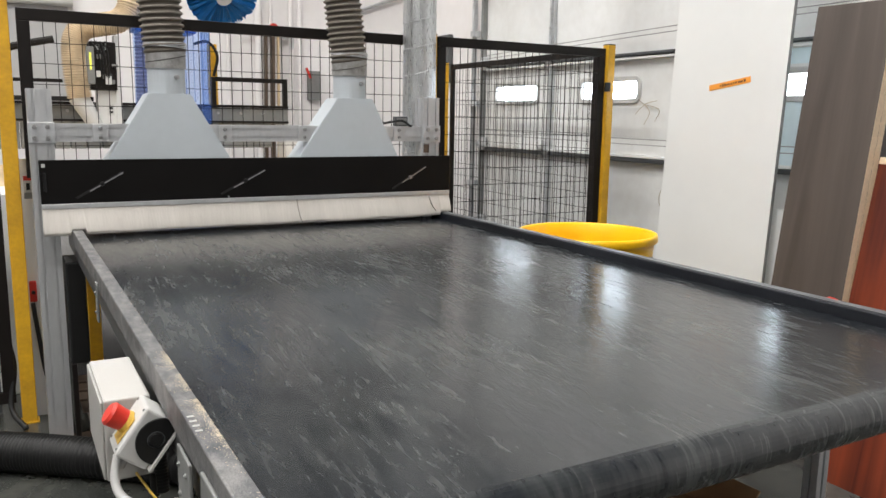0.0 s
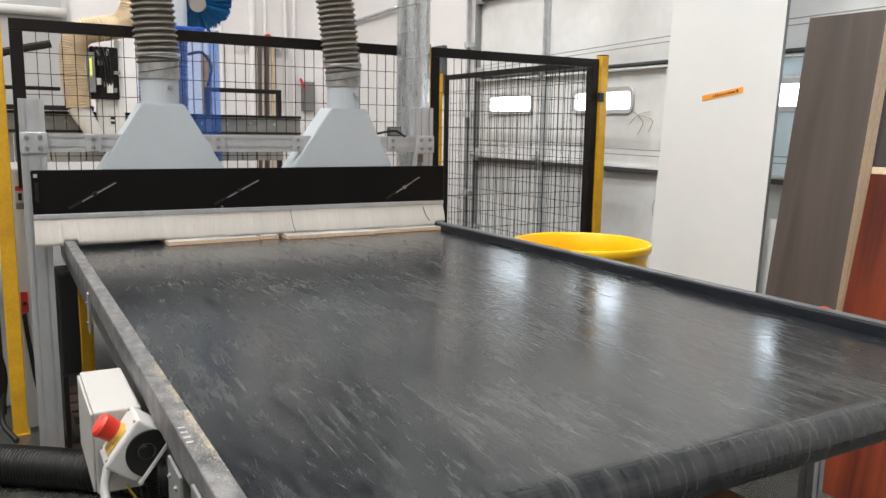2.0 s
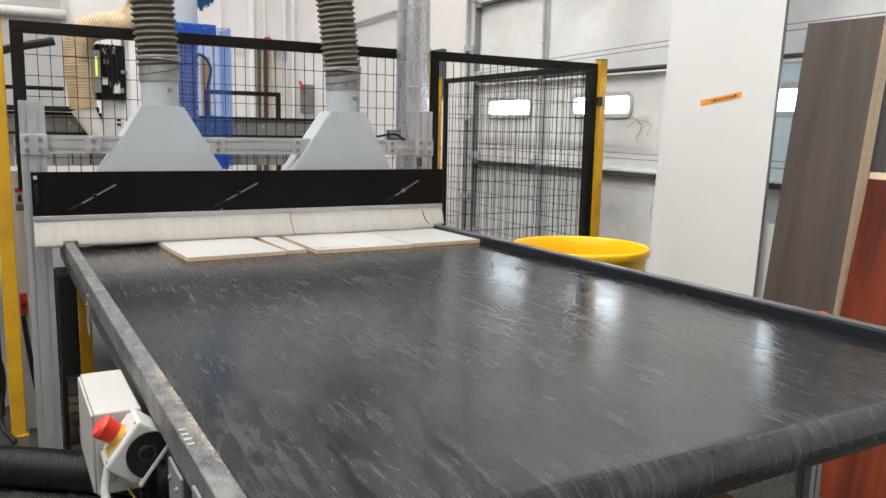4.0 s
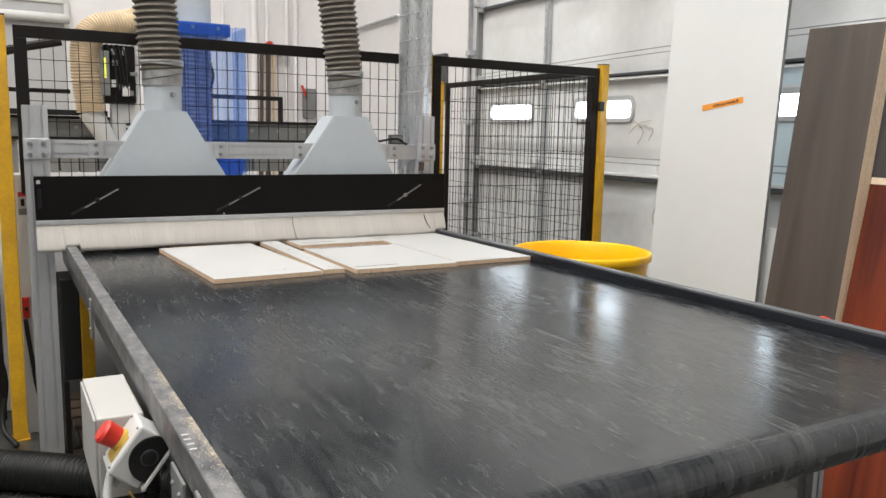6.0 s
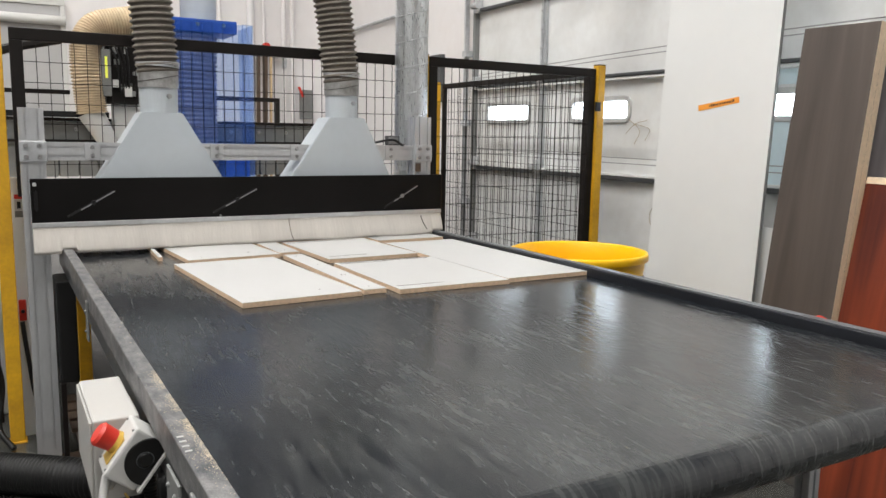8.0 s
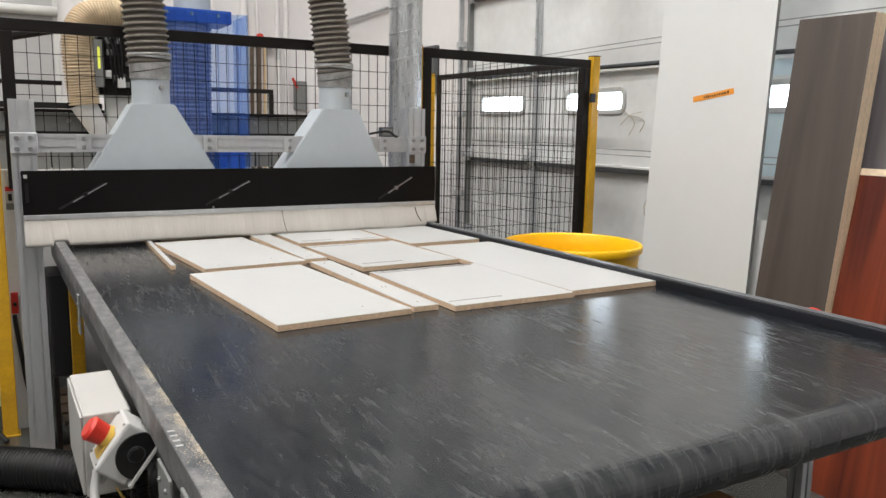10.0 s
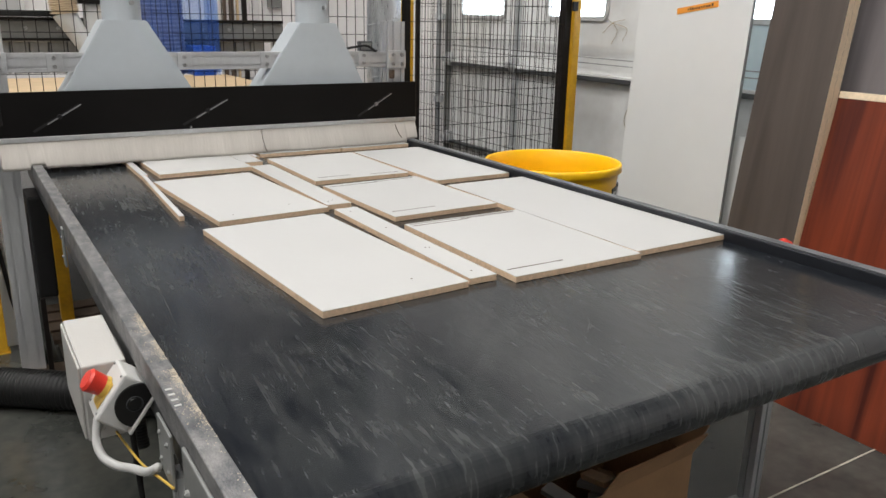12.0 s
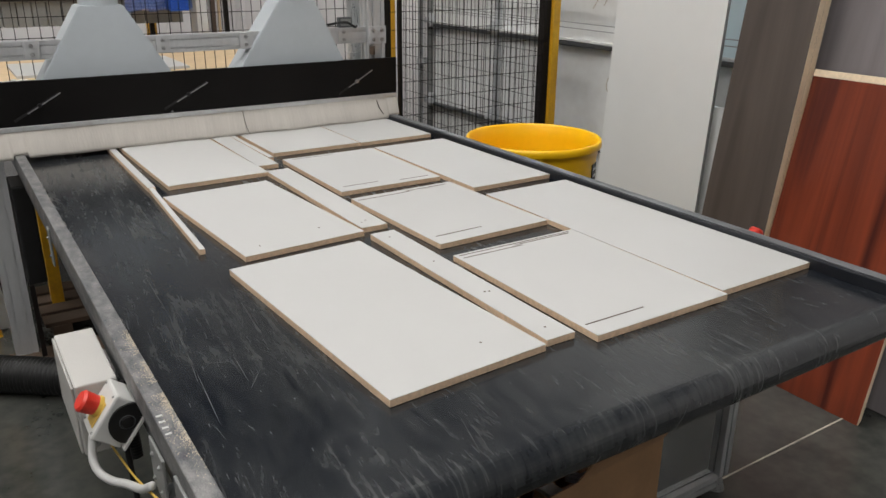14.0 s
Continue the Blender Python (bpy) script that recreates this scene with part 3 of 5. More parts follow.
# wall panel at the far end
wp = thing("wall_board", "large white framed board on the end wall", "board")
part("panel", box(-1.6, 0.45, BACK_Y - 0.05, BACK_Y - 0.002, 1.2, 2.72, 0.004), M_GREYBOARD, wp)
for a in ((-1.7, 0.50, 2.72, 2.78), (-1.7, 0.50, 1.14, 1.2), (0.45, 0.50, 1.2, 2.72)):
    part("frame", box(a[0], a[1], BACK_Y - 0.07, BACK_Y - 0.001, a[2], a[3], 0.004), M_MACHLIGHT, wp)
pipe("wall_pipe", [(-2.5, BACK_Y - 0.1, 2.56), (0.5, BACK_Y - 0.1, 2.56)], 0.05, M_MACHLIGHT, "level grey pipe along the end wall")

# unseen high-bay lamps under the ceiling, added to light the room
lamp = thing("ceiling_lamp", "unseen added white ceiling lamp with a glowing diffuser", "lamp", group="ceiling lamps")
part("body", box(-0.16, 0.16, -0.75, 0.75, 0.0, 0.08, 0.01), M_WHITEPLASTIC, lamp)
part("diffuser", box(-0.14, 0.14, -0.72, 0.72, -0.02, -0.001, 0.005), M_TUBE, lamp)
for s in (-0.5, 0.5):
    part("rod", cyl((0, s, 0.08), (0, s, 0.55), 0.008, None, 8), M_STEEL, lamp)
# spots chosen to light the walls and keep lamp reflections off the belt
spots = [(x, y) for x in (-3.9, -1.9, 0.0) for y in (-4.6, -1.2, 2.6) if (x, y) not in ((-3.9, 2.6), (0.0, 2.6))] + [(0.5, 0.7), (2.3, 1.2), (-2.0, 4.6)]
for i, (x, y) in enumerate(spots):
    m = pose(x, y, 7.05)
    if i == 0:
        lamp.matrix_basis = m
    else:
        copy_thing(lamp, m)
    area_light("added_lamp_light", pose(x, y, 7.01), 0.28, 1.44, LAMP_W, (1.0, 0.975, 0.945))


# ---- conveyor ----
conv = thing("conveyor", "black rubber belt conveyor with worn steel side rails", "conveyor", at=pose(0, 0, 0))
bm = bmesh.new()
prof = [(0.85, BELT_Z)] + [(y, BELT_Z) for y in list(np.linspace(0.4, ROLL_Y + 0.2, 13)) + [ROLL_Y + 0.012, ROLL_Y]]
for k in range(1, 13):
    a = math.pi * k / 12
    prof.append((ROLL_Y - ROLL_R * math.sin(a), BELT_Z - ROLL_R + ROLL_R * math.cos(a)))
prof += [(0.85, BELT_Z - 2 * ROLL_R)]
xs = np.linspace(0.004, BELT_W - 0.004, 12)
grid = [[bm.verts.new((x, y, z)) for x in xs] for y, z in prof]
for r0, r1 in zip(grid, grid[1:]):
    for k in range(len(xs) - 1):
        bm.faces.new((r0[k], r0[k + 1], r1[k + 1], r1[k]))
bmesh.ops.recalc_face_normals(bm, faces=bm.faces)
belt = part("belt", bm, M_BELTBODY, conv, "black scuffed rubber belt", smooth=True)
sol = belt.modifiers.new("thick", "SOLIDIFY")
sol.thickness, sol.offset = 0.003, -1
RAIL_T = BELT_Z + 0.036


def side_rail(x0, x1, top, m, name):
    bm = box(x0, x1, ROLL_Y - 0.02, 0.5, BELT_Z - 0.022, top, 0.003)
    return part(name, bm, m, conv)


rail_l = side_rail(-0.036, 0.0, RAIL_T, M_RAIL, "side_rail")
rail_l["label"] = "worn grey steel side rail with sawdust"
rail_r = side_rail(BELT_W, BELT_W + 0.045, BELT_Z + 0.030, M_RAILDARK, "side_rail")
rail_r["label"] = "black steel side rail"
part("rail_cap", box(BELT_W + 0.010, BELT_W + 0.046, ROLL_Y - 0.021, 0.5, BELT_Z + 0.0305, BELT_Z + 0.033, 0.001), M_RAILTOP, conv, "worn grey rail top")
for x0, x1 in ((-0.020, 0.008), (BELT_W - 0.008, BELT_W + 0.03)):
    part("frame_beam", box(x0, x1, ROLL_Y + 0.06, 0.5, BELT_Z - 0.105, BELT_Z - 0.023, 0.003), M_DARKGREY, conv)
part("bed", box(0.01, BELT_W - 0.01, ROLL_Y + 0.05, 0.85, BELT_Z - 0.075, BELT_Z - 0.010), M_DARKGREY, conv)
part("roller", cyl((0.01, ROLL_Y, BELT_Z - ROLL_R), (BELT_W - 0.01, ROLL_Y, BELT_Z - ROLL_R), ROLL_R - 0.006, None, 20), M_STEEL, conv)
for x, y in ((-0.012, -2.27), (BELT_W + 0.05, -2.16), (BELT_W + 0.05, -0.8)):
    leg = profile_bar((x, y, FLOOR_Z + 0.06), (x, y, BELT_Z - (0.106 if x < 0 else 0.08)), 0.045, 0.045, (1, 0, 0), conv, "leg")
    part("foot", cyl((x, y, FLOOR_Z), (x, y, FLOOR_Z + 0.06), 0.028, 0.012, 14), M_STEEL, leg)
profile_bar((1.34, -2.16, FLOOR_Z + 0.05), (BELT_W + 0.02, -2.16, FLOOR_Z + 0.05), 0.045, 0.045, (0, 1, 0), conv, "crossbar")
for y in (-0.95,):
    bm = box(-0.042, -0.036, y - 0.02, y + 0.02, BELT_Z - 0.12, BELT_Z + 0.0, 0.002)
    bolt((-0.042, y, BELT_Z - 0.03), (-1, 0, 0), 0.005, 0.004, bm)
    bolt((-0.042, y, BELT_Z - 0.09), (-1, 0, 0), 0.005, 0.004, bm)
    part("bracket", bm, M_MACHINE, conv)
bm = box(-0.042, -0.0365, -2.300, -2.205, BELT_Z - 0.125, BELT_Z - 0.023, 0.002)
for y, z in ((-2.225, 0.85), (-2.225, 0.80), (-2.275, 0.85), (-2.275, 0.80)):
    bolt((-0.042, y, z), (-1, 0, 0), 0.005, 0.003, bm)
part("leg_bracket", bm, M_MACHINE, conv, "grey bracket plate joining leg and rail")
part("guard_sheet", box(1.36, BELT_W + 0.025, -2.163, -2.157, FLOOR_Z + 0.075, BELT_Z - 0.11), M_GUARD, conv, "grey clear plastic guard sheet")
# end plate of the roller with its bolts
bm = box(-0.043, -0.0365, ROLL_Y - 0.01, ROLL_Y + 0.22, BELT_Z - 0.10, BELT_Z + 0.005, 0.003)
for dy in (0.03, 0.12, 0.19):
    bolt((-0.043, ROLL_Y + dy, BELT_Z - 0.06), (-1, 0, 0), 0.008, 0.006, bm)
part("bearing_plate", bm, M_MACHINE, conv, "bright bearing plate with bolts")
# pale marks on the rail
for k in range(4):
    part("paint_mark", box(-0.033, -0.022, -2.254 - 0.021 * k, -2.2485 - 0.021 * k, RAIL_T, RAIL_T + 0.0012, 0.0005), M_WHITEPLASTIC, conv)

dust = bmesh.new()
rs = random.Random(4)
for k in range(2200):
    y = rs.gauss(rs.choice((-2.16, -2.22, -2.34, -2.05, -1.93)), 0.035) if k % 5 else rs.uniform(-2.6, -0.4)
    if noise.noise(Vector((y * 17, 3.1, 0))) < -0.12:
        continue
    x = -0.001 - abs(rs.gauss(0, 0.006 if k % 3 else 0.014))
    s = rs.uniform(0.0002, 0.0007)
    bmesh.ops.create_icosphere(dust, subdivisions=1, radius=s, matrix=Matrix.Translation((max(x, -0.034), y, RAIL_T + s * 0.4)) @ Matrix.Diagonal((1.6, 1.8, 0.7, 1)))
tagged(part("sawdust", dust, M_SAWDUST), "tan sawdust crumbs lying on the conveyor side rail", "sawdust", kind="stuff")


# ---- dust gate across the belt ----
gate = thing("dust_gate", "dust extraction gate on aluminium posts across the conveyor", "dust gate")
profile_bar((-0.120, 0.105, FLOOR_Z), (-0.120, 0.105, 1.492), 0.09, 0.09, (1, 0, 0), gate, "post")
profile_bar((1.640, 0.105, FLOOR_Z), (1.640, 0.105, 1.500), 0.09, 0.09, (1, 0, 0), gate, "post")
profile_bar((-0.075, 0.105, 1.320), (1.595, 0.105, 1.320), 0.074, 0.04, (0, 0, 1), gate, "crossbeam")
for x in (-0.120, 1.640):
    pl = part("bracket", box(x - 0.048, x + (0.05 if x < 0 else 0.048), 0.050, 0.058, 1.278, 1.362, 0.003), M_GALV, gate)
    for dx in (-0.024, 0.024):
        for z in (1.298, 1.342):
            part("bolt", bolt((x + dx, 0.050, z), (0, -1, 0), 0.010, 0.008), M_STEEL, pl)
for x in (0.10, 0.61, 0.98, 1.47):
    pl = part("clamp", box(x - 0.03, x + 0.03, 0.079, 0.084, 1.284, 1.356, 0.002), M_ALU, gate)
    for z in (1.303, 1.338):
        part("bolt", bolt((x, 0.079, z), (0, -1, 0), 0.009, 0.007), M_STEEL, pl)
plate = part("plate", box(-0.139, 1.709, -0.012, 0.0, 1.041, 1.215, 0.002), M_BLACKPLATE, gate, "matt black plate with slanted slots")
part("plate_lip", box(-0.139, 1.709, 0.0005, 0.05, 1.196, 1.206), M_BLACKPLATE, gate)
for (xa, za), (xb, zb), ps in (((-0.012, 1.061), (0.167, 1.163), 0.55), ((0.564, 1.059), (0.759, 1.161), 0.55), ((1.392, 1.058), (1.572, 1.162), 0.52)):
    L = math.hypot(xb - xa, zb - za)
    m = Matrix.Translation((xa, -0.0126, za)) @ Matrix.Rotation(-math.atan2(zb - za, xb - xa), 4, "Y")
    part("slot", box(0, L, -0.0008, 0, -0.0042, 0.0006, 0, None, m), M_SLOT, plate, "bare metal slot edge")
    part("slot_gap", box(0.0, L * 0.97, -0.0012, 0, 0.0008, 0.0055, 0, None, m), M_DARK, plate)
    part("slot_gap", box(0.0, L * 0.28, -0.0022, -0.0010, -0.0045, 0.004, 0, None, m), M_DARK, plate)
    part("screw", bolt((xa + (xb - xa) * ps, -0.014, za + (zb - za) * ps), (0, -1, 0), 0.010, 0.009), M_STEEL if xa > 1 else M_BLACKPLASTIC, plate)
part("label", box(-0.131, -0.118, -0.0138, -0.0124, 1.186, 1.200), M_WHITEPLASTIC, plate)
part("handle", box(-0.128, -0.116, -0.02, -0.0125, 1.09, 1.165, 0.002), M_BLACKPLASTIC, plate)
part("strip", box(-0.139, 1.709, -0.018, -0.002, 1.022, 1.0405, 0.002), M_ALU, gate, "grey aluminium clamping strip")
part("bolt", bolt((0.595, -0.014, 1.047), (0, -1, 0), 0.005, 0.004), M_STEEL, gate)


def bristle_curtain(x0, x1, seed):
    """A curtain of soft cream bristles: a dense sheet of fine tufts that bulges forward and ends a board's thickness above the belt, with a few folds."""
    r = random.Random(seed)
    bm = bmesh.new()
    n = int((x1 - x0) / 0.004)
    rows_n = 9
    front, back = [], []
    ph = r.uniform(0, 6)
    for i in range(n + 1):
        x = x0 + (x1 - x0) * i / n
        end = BELT_Z + 0.0185 + 0.0015 * math.sin(x * 21 + ph) + r.uniform(0, 0.002)
        if -0.045 < x < 0.006 or x > BELT_W - 0.006:
            end = BELT_Z + 0.037
        fold = 0.004 * math.sin(x * 7 + ph) + 0.0025 * math.sin(x * 19 + 2 * ph)
        col, bak = [], []
        for k in range(rows_n):
            u = k / (rows_n - 1)
            z = 1.023 + (end - 1.023) * u
            y = -0.014 - 0.034 * math.sin(u * 1.6) * u ** 0.4 - fold * u - r.uniform(0, 0.00025) * u
            xs_ = x + 0.010 * u * math.sin(x * 6 + ph)
            col.append(bm.verts.new((xs_, y, z)))
            bak.append(bm.verts.new((xs_, y + 0.012, z)))
        front.append(col)
        back.append(bak)
    for i in range(n):
        for k in range(rows_n - 1):
            bm.faces.new((front[i][k], front[i][k + 1], front[i + 1][k + 1], front[i + 1][k]))
            bm.faces.new((back[i][k], back[i + 1][k], back[i + 1][k + 1], back[i][k + 1]))
        bm.faces.new((front[i][-1], back[i][-1], back[i + 1][-1], front[i + 1][-1]))
    for e in (0, n):
        for k in range(rows_n - 1):
            bm.faces.new((front[e][k], back[e][k], back[e][k + 1], front[e][k + 1]))
    bmesh.ops.recalc_face_normals(bm, faces=bm.faces)
    return bm


part("bristle_curtain", bristle_curtain(-0.139, 0.905, 1), M_BRUSH, gate, "cream bristle curtain just above the belt", True)
part("bristle_curtain", bristle_curtain(0.909, 1.707, 2), M_BRUSH, gate, "cream bristle curtain just above the belt", True)
# extra hidden row: closes the gap below and browns the belt's reflection
part("rear_bristles", box(0.004, BELT_W - 0.004, 0.085, 0.091, BELT_Z + 0.0035, 1.02, 0.002), M_BRUSH, gate, "added hidden row of cream bristles closing the gap")
part("seam", sweep(curve_points([(0.903, -0.018, 1.021), (0.904, -0.034, 0.985), (0.909, -0.046, 0.95), (0.918, -0.051, 0.923)], 14), 0.0016, 6), M_HOSERIDGE, gate)
part("seam", sweep(curve_points([(1.588, -0.023, 1.012), (1.596, -0.038, 0.975), (1.612, -0.050, 0.945)], 14), 0.002, 6), M_HOSE, gate)


def extraction_hood(name, x0, x1, xa, xb):
    hood = thing(name, "grey enamelled dust hood with ribbed hose above the conveyor", "dust hood", group="dust hoods on the gate")
    bm = bmesh.new()
    lo = [bm.verts.new(p) for p in ((x0 - 0.054, 0.057, 1.118), (x1 + 0.050, 0.057, 1.118), (x1 + 0.050, 0.219, 1.118), (x0 - 0.054, 0.219, 1.118))]
    mi = [bm.verts.new(p) for p in ((x0 - 0.050, 0.058, 1.124), (x1 + 0.046, 0.058, 1.124), (x1 + 0.046, 0.219, 1.124), (x0 - 0.050, 0.219, 1.124))]
    hi = [bm.verts.new(p) for p in ((xa, 0.072, 1.487), (xb, 0.072, 1.487), (xb, 0.226, 1.487), (xa, 0.226, 1.487))]
    for a, b in ((lo, mi), (mi, hi)):
        for i in range(4):
            bm.faces.new((a[i], a[(i + 1) % 4], b[(i + 1) % 4], b[i]))
    bm.faces.new(hi)
    bm.faces.new(list(reversed(lo)))
    bmesh.ops.bevel(bm, geom=[e for e in bm.edges], offset=0.004, segments=2, affect="EDGES")
    part("hood_body", bm, M_HOODGREY, hood, "tapered grey enamel hood")
    c = (xa + xb) / 2 + 0.002
    neck = part("neck", cyl((c, 0.15, 1.485), (c, 0.15, 1.600), 0.078, None, 32), M_HOODGREY, hood, smooth=False)
    part("bolt", bolt((c + 0.028, 0.078, 1.556), (0.3, -1, 0), 0.011, 0.012), M_STEEL, neck)
    col = cyl((c, 0.15, 1.592), (c, 0.15, 1.672), 0.0835, None, 32)
    sleeve = part("clamp_sleeve", col, M_SLEEVE, hood, "dusty galvanised sleeve")
    ring = [Vector((c + 0.0845 * math.cos(a), 0.15 + 0.0845 * math.sin(a), 1.636 + 0.018 * math.cos(a - 0.3))) for a in np.linspace(0, 2 * math.pi, 33)]
    part("tie_wire", sweep(ring, 0.0016, 6, None, False), M_WIRE, sleeve)
    for k in range(4):
        ring = [Vector((c + 0.088 * math.cos(a), 0.15 + 0.088 * math.sin(a), 1.682 + 0.0055 * k + 0.002 * math.sin(2 * a + k))) for a in np.linspace(0, 2 * math.pi, 29)]
        part("tie_wire", sweep(ring, 0.0022, 6, None, False), M_GALV, sleeve)
    return hood, c


h1, c1 = extraction_hood("dust_hood", 0.117, 0.632, 0.295, 0.465)
h2, c2 = extraction_hood("dust_hood", 0.933, 1.450, 1.142, 1.322)


def flexible_hose(parent, c, pts):
    path = [Vector(p) for p in pts]
    n = 260
    line = curve_points(path, n)
    pitch = 0.0255
    length = sum((b - a).length for a, b in zip(line, line[1:]))
    k = int(length / pitch)
    fine = curve_points(path, k * 6)
    shape = (0.0, 0.35, 0.85, 1.0, 0.85, 0.35)
    rs = random.Random(int(c * 100))
    wob = [rs.uniform(-0.0012, 0.0012) for _ in range(k + 2)]
    hose = part("ribbed_hose", sweep(fine, lambda i: 0.079 + 0.0095 * shape[i % 6] + wob[i // 6], 28), M_HOSE, parent, "grey ribbed hose", smooth=True)
    for j in range(1, k):
        i = j * 6 + 3
        p, t = fine[i], (fine[i + 1] - fine[i - 1]).normalized()
        q = t.to_track_quat("Z", "Y").to_matrix().to_4x4()
        ring = [p + (q @ Vector((0.0872 * math.cos(a), 0.0872 * math.sin(a), 0.0))) for a in np.linspace(0, 2 * math.pi, 25)]
        part("wire_ring", sweep(ring, 0.0048, 6, None, False), M_HOSERIDGE, hose)
    return hose


flexible_hose(h1, c1, [(c1, 0.15, 1.655), (c1 - 0.035, 0.15, 2.09), (c1 - 0.085, 0.16, 2.53), (c1 - 0.12, 0.18, 2.96), (c1 - 0.15, 0.2, 3.4)])
flexible_hose(h2, c2, [(c2, 0.15, 1.655), (c2 - 0.058, 0.15, 2.09), (c2 - 0.17, 0.15, 2.53), (c2 - 0.23, 0.18, 2.96), (c2 - 0.28, 0.2, 3.4)])
# small hoop of cable on the beam
ob = part("air_line", sweep(curve_points([(1.40, 0.12, 1.37), (1.47, 0.06, 1.385), (1.53, 0.08, 1.36), (1.56, 0.12, 1.36)], 24), 0.006, 8), M_BLACKPLASTIC)
tagged(ob, "short black air line lying on the gate beam", "air line")
ob = part("sensor", cyl((1.605, 0.045, 1.228), (1.605, 0.045, 1.27), 0.014, None, 12), M_BROWN)
tagged(ob, "small copper coloured sensor on the gate post", "sensor")
part("cap", cyl((1.605, 0.045, 1.27), (1.605, 0.045, 1.275), 0.016, None, 12), M_STEEL, ob)

sbox = thing("sensor_box", "small dark grey sensor box standing on the gate beam", "sensor box")
part("case", box(1.455, 1.525, 0.095, 0.125, 1.3575, 1.405, 0.003), M_DARKGREY, sbox)
part("cover", box(1.462, 1.518, 0.092, 0.0945, 1.364, 1.398, 0.001), M_MACHINE, sbox)
for x in (1.468, 1.512):
    part("screw", bolt((x, 0.092, 1.381), (0, -1, 0), 0.003, 0.002), M_STEEL, sbox)

duct = thing("spiral_duct", "galvanised spiral ventilation duct standing behind the gate", "duct")
part("pipe_wall", sweep([Vector((1.660, 0.235, 0.95)), Vector((1.660, 0.235, 2.9))] + [Vector((1.860 - 0.2 * math.cos(a), 0.235, 2.9 + 0.2 * math.sin(a))) for a in np.linspace(0.2, math.pi / 2, 8)] + [Vector((WALL_X - 0.002, 0.235, 3.1))], 0.086, 36, None, False), M_DUCT, duct, smooth=True)
for k in range(15):
    z = 0.98 + 0.131 * k
    ring = [Vector((1.660 + 0.087 * math.cos(a), 0.235 + 0.087 * math.sin(a), z + 0.024 * math.cos(a))) for a in np.linspace(0, 2 * math.pi, 33)]
    part("seam", sweep(ring, 0.0028, 6, None, False), M_GALV, duct)


# ---- fences ----
def fence_panel(name, L, z0, z1, at, bar=0.042):
    """A black steel frame with welded wire; it runs along its own x from 0 to L."""
    f = thing(name, "black steel guard fence with welded wire mesh", "fence", at, "guard fences")
    part("frame_bar", box(0, L, -0.015, 0.015, z1 - bar, z1, 0.003), M_BLACKPAINT, f)
    part("frame_bar", box(0, L, -0.015, 0.015, z0, z0 + bar, 0.003), M_BLACKPAINT, f)
    for x in (0, L - bar):
        part("frame_bar", box(x, x + bar, -0.0145, 0.0145, z0 + bar, z1 - bar, 0.003), M_BLACKPAINT, f)
    bm = bmesh.new()
    n = int((L - 2 * bar) / 0.05)
    for k in range(1, n + 1):
        x = bar + (L - 2 * bar) * k / (n + 1)
        box(x - 0.0015, x + 0.0015, -0.0015, 0.0015, z0 + bar, z1 - bar, 0, bm)
    n = int((z1 - z0 - 2 * bar) / 0.10)
    for k in range(1, n + 1):
        z = z0 + bar + (z1 - z0 - 2 * bar) * k / (n + 1)
        box(bar, L - bar, -0.0048, -0.0018, z - 0.0015, z + 0.0015, 0, bm)
    part("wire_mesh", bm, M_BLACKPAINT, f, "welded black wire mesh")
    return f


FY = 0.345
fence_panel("guard_fence", 1.975, 1.12, 1.827, pose(-0.175, FY, 0), 0.05)
fence_panel("guard_fence", 1.165, 0.13, 1.832, pose(1.822, FY, 0), 0.05)
fence_panel("guard_fence", 1.9, 0.13, 1.835, pose(3.015, FY + 0.08, 0, 0, 0, 89), 0.04)
fence_panel("guard_fence", 1.2, 0.13, 1.845, pose(-1.48, FY, 0), 0.05)


def fence_post(x, y, top, w=0.07, bottom=FLOOR_Z):
    p = thing("fence_post", "yellow painted square steel fence post with base plate", "post", pose(x, y, 0), "yellow fence posts")
    part("tube", box(-w / 2, w / 2, -w / 2, w / 2, bottom + 0.008, top, 0.004), M_YELLOW, p)
    part("base_plate", box(-w * 0.62, w * 0.62, -w * 0.62, w * 0.62, bottom, bottom + 0.008, 0.002), M_YELLOW, p)
    part("cap", box(-w / 2, w / 2, -w / 2, w / 2, top, top + 0.006, 0.002), M_BLACKPLASTIC, p)
    return p


fence_post(-0.232, FY, 1.86, 0.060)
fence_post(3.016, FY - 0.01, 1.852, 0.054)
fence_post(1.80, FY + 0.055, 1.85, 0.06)
fence_post(1.809, FY, 1.838, 0.022)
fence_post(3.005, 2.38, 1.85, 0.06)
fence_post(0.060, FY + 0.05, 0.78, 0.055)
lockp = tagged(part("gate_latch", box(2.965, 3.005, FY - 0.052, FY - 0.038, 1.575, 1.63, 0.004), M_BLACKPLASTIC), "black latch block on the yellow fence post", "latch")


# ---- boards leaning at the door wall ----
def board_mesh(name, t, y0, y1, h, face, edge):
    """A sheet: its broad faces decorated, its edges raw."""
    bm = box(0, t, y0, y1, 0, h, 0.0012)
    for f in bm.faces:
        f.material_index = 0 if abs(f.normal.x) > 0.8 else 1
    return mesh_of(name, bm, [face, edge])


def leaning_board(name, label, xb, lean, y0, y1, h, t, face, edge, group="boards leaning at the door", roll=0.0):
    ob = new(name, board_mesh(name, t, y0, y1, h, face, edge))
    ob.matrix_basis = pose(xb, 0, FLOOR_Z, roll, math.degrees(math.atan(lean)), 0)
    return tagged(ob, label, "board", group)


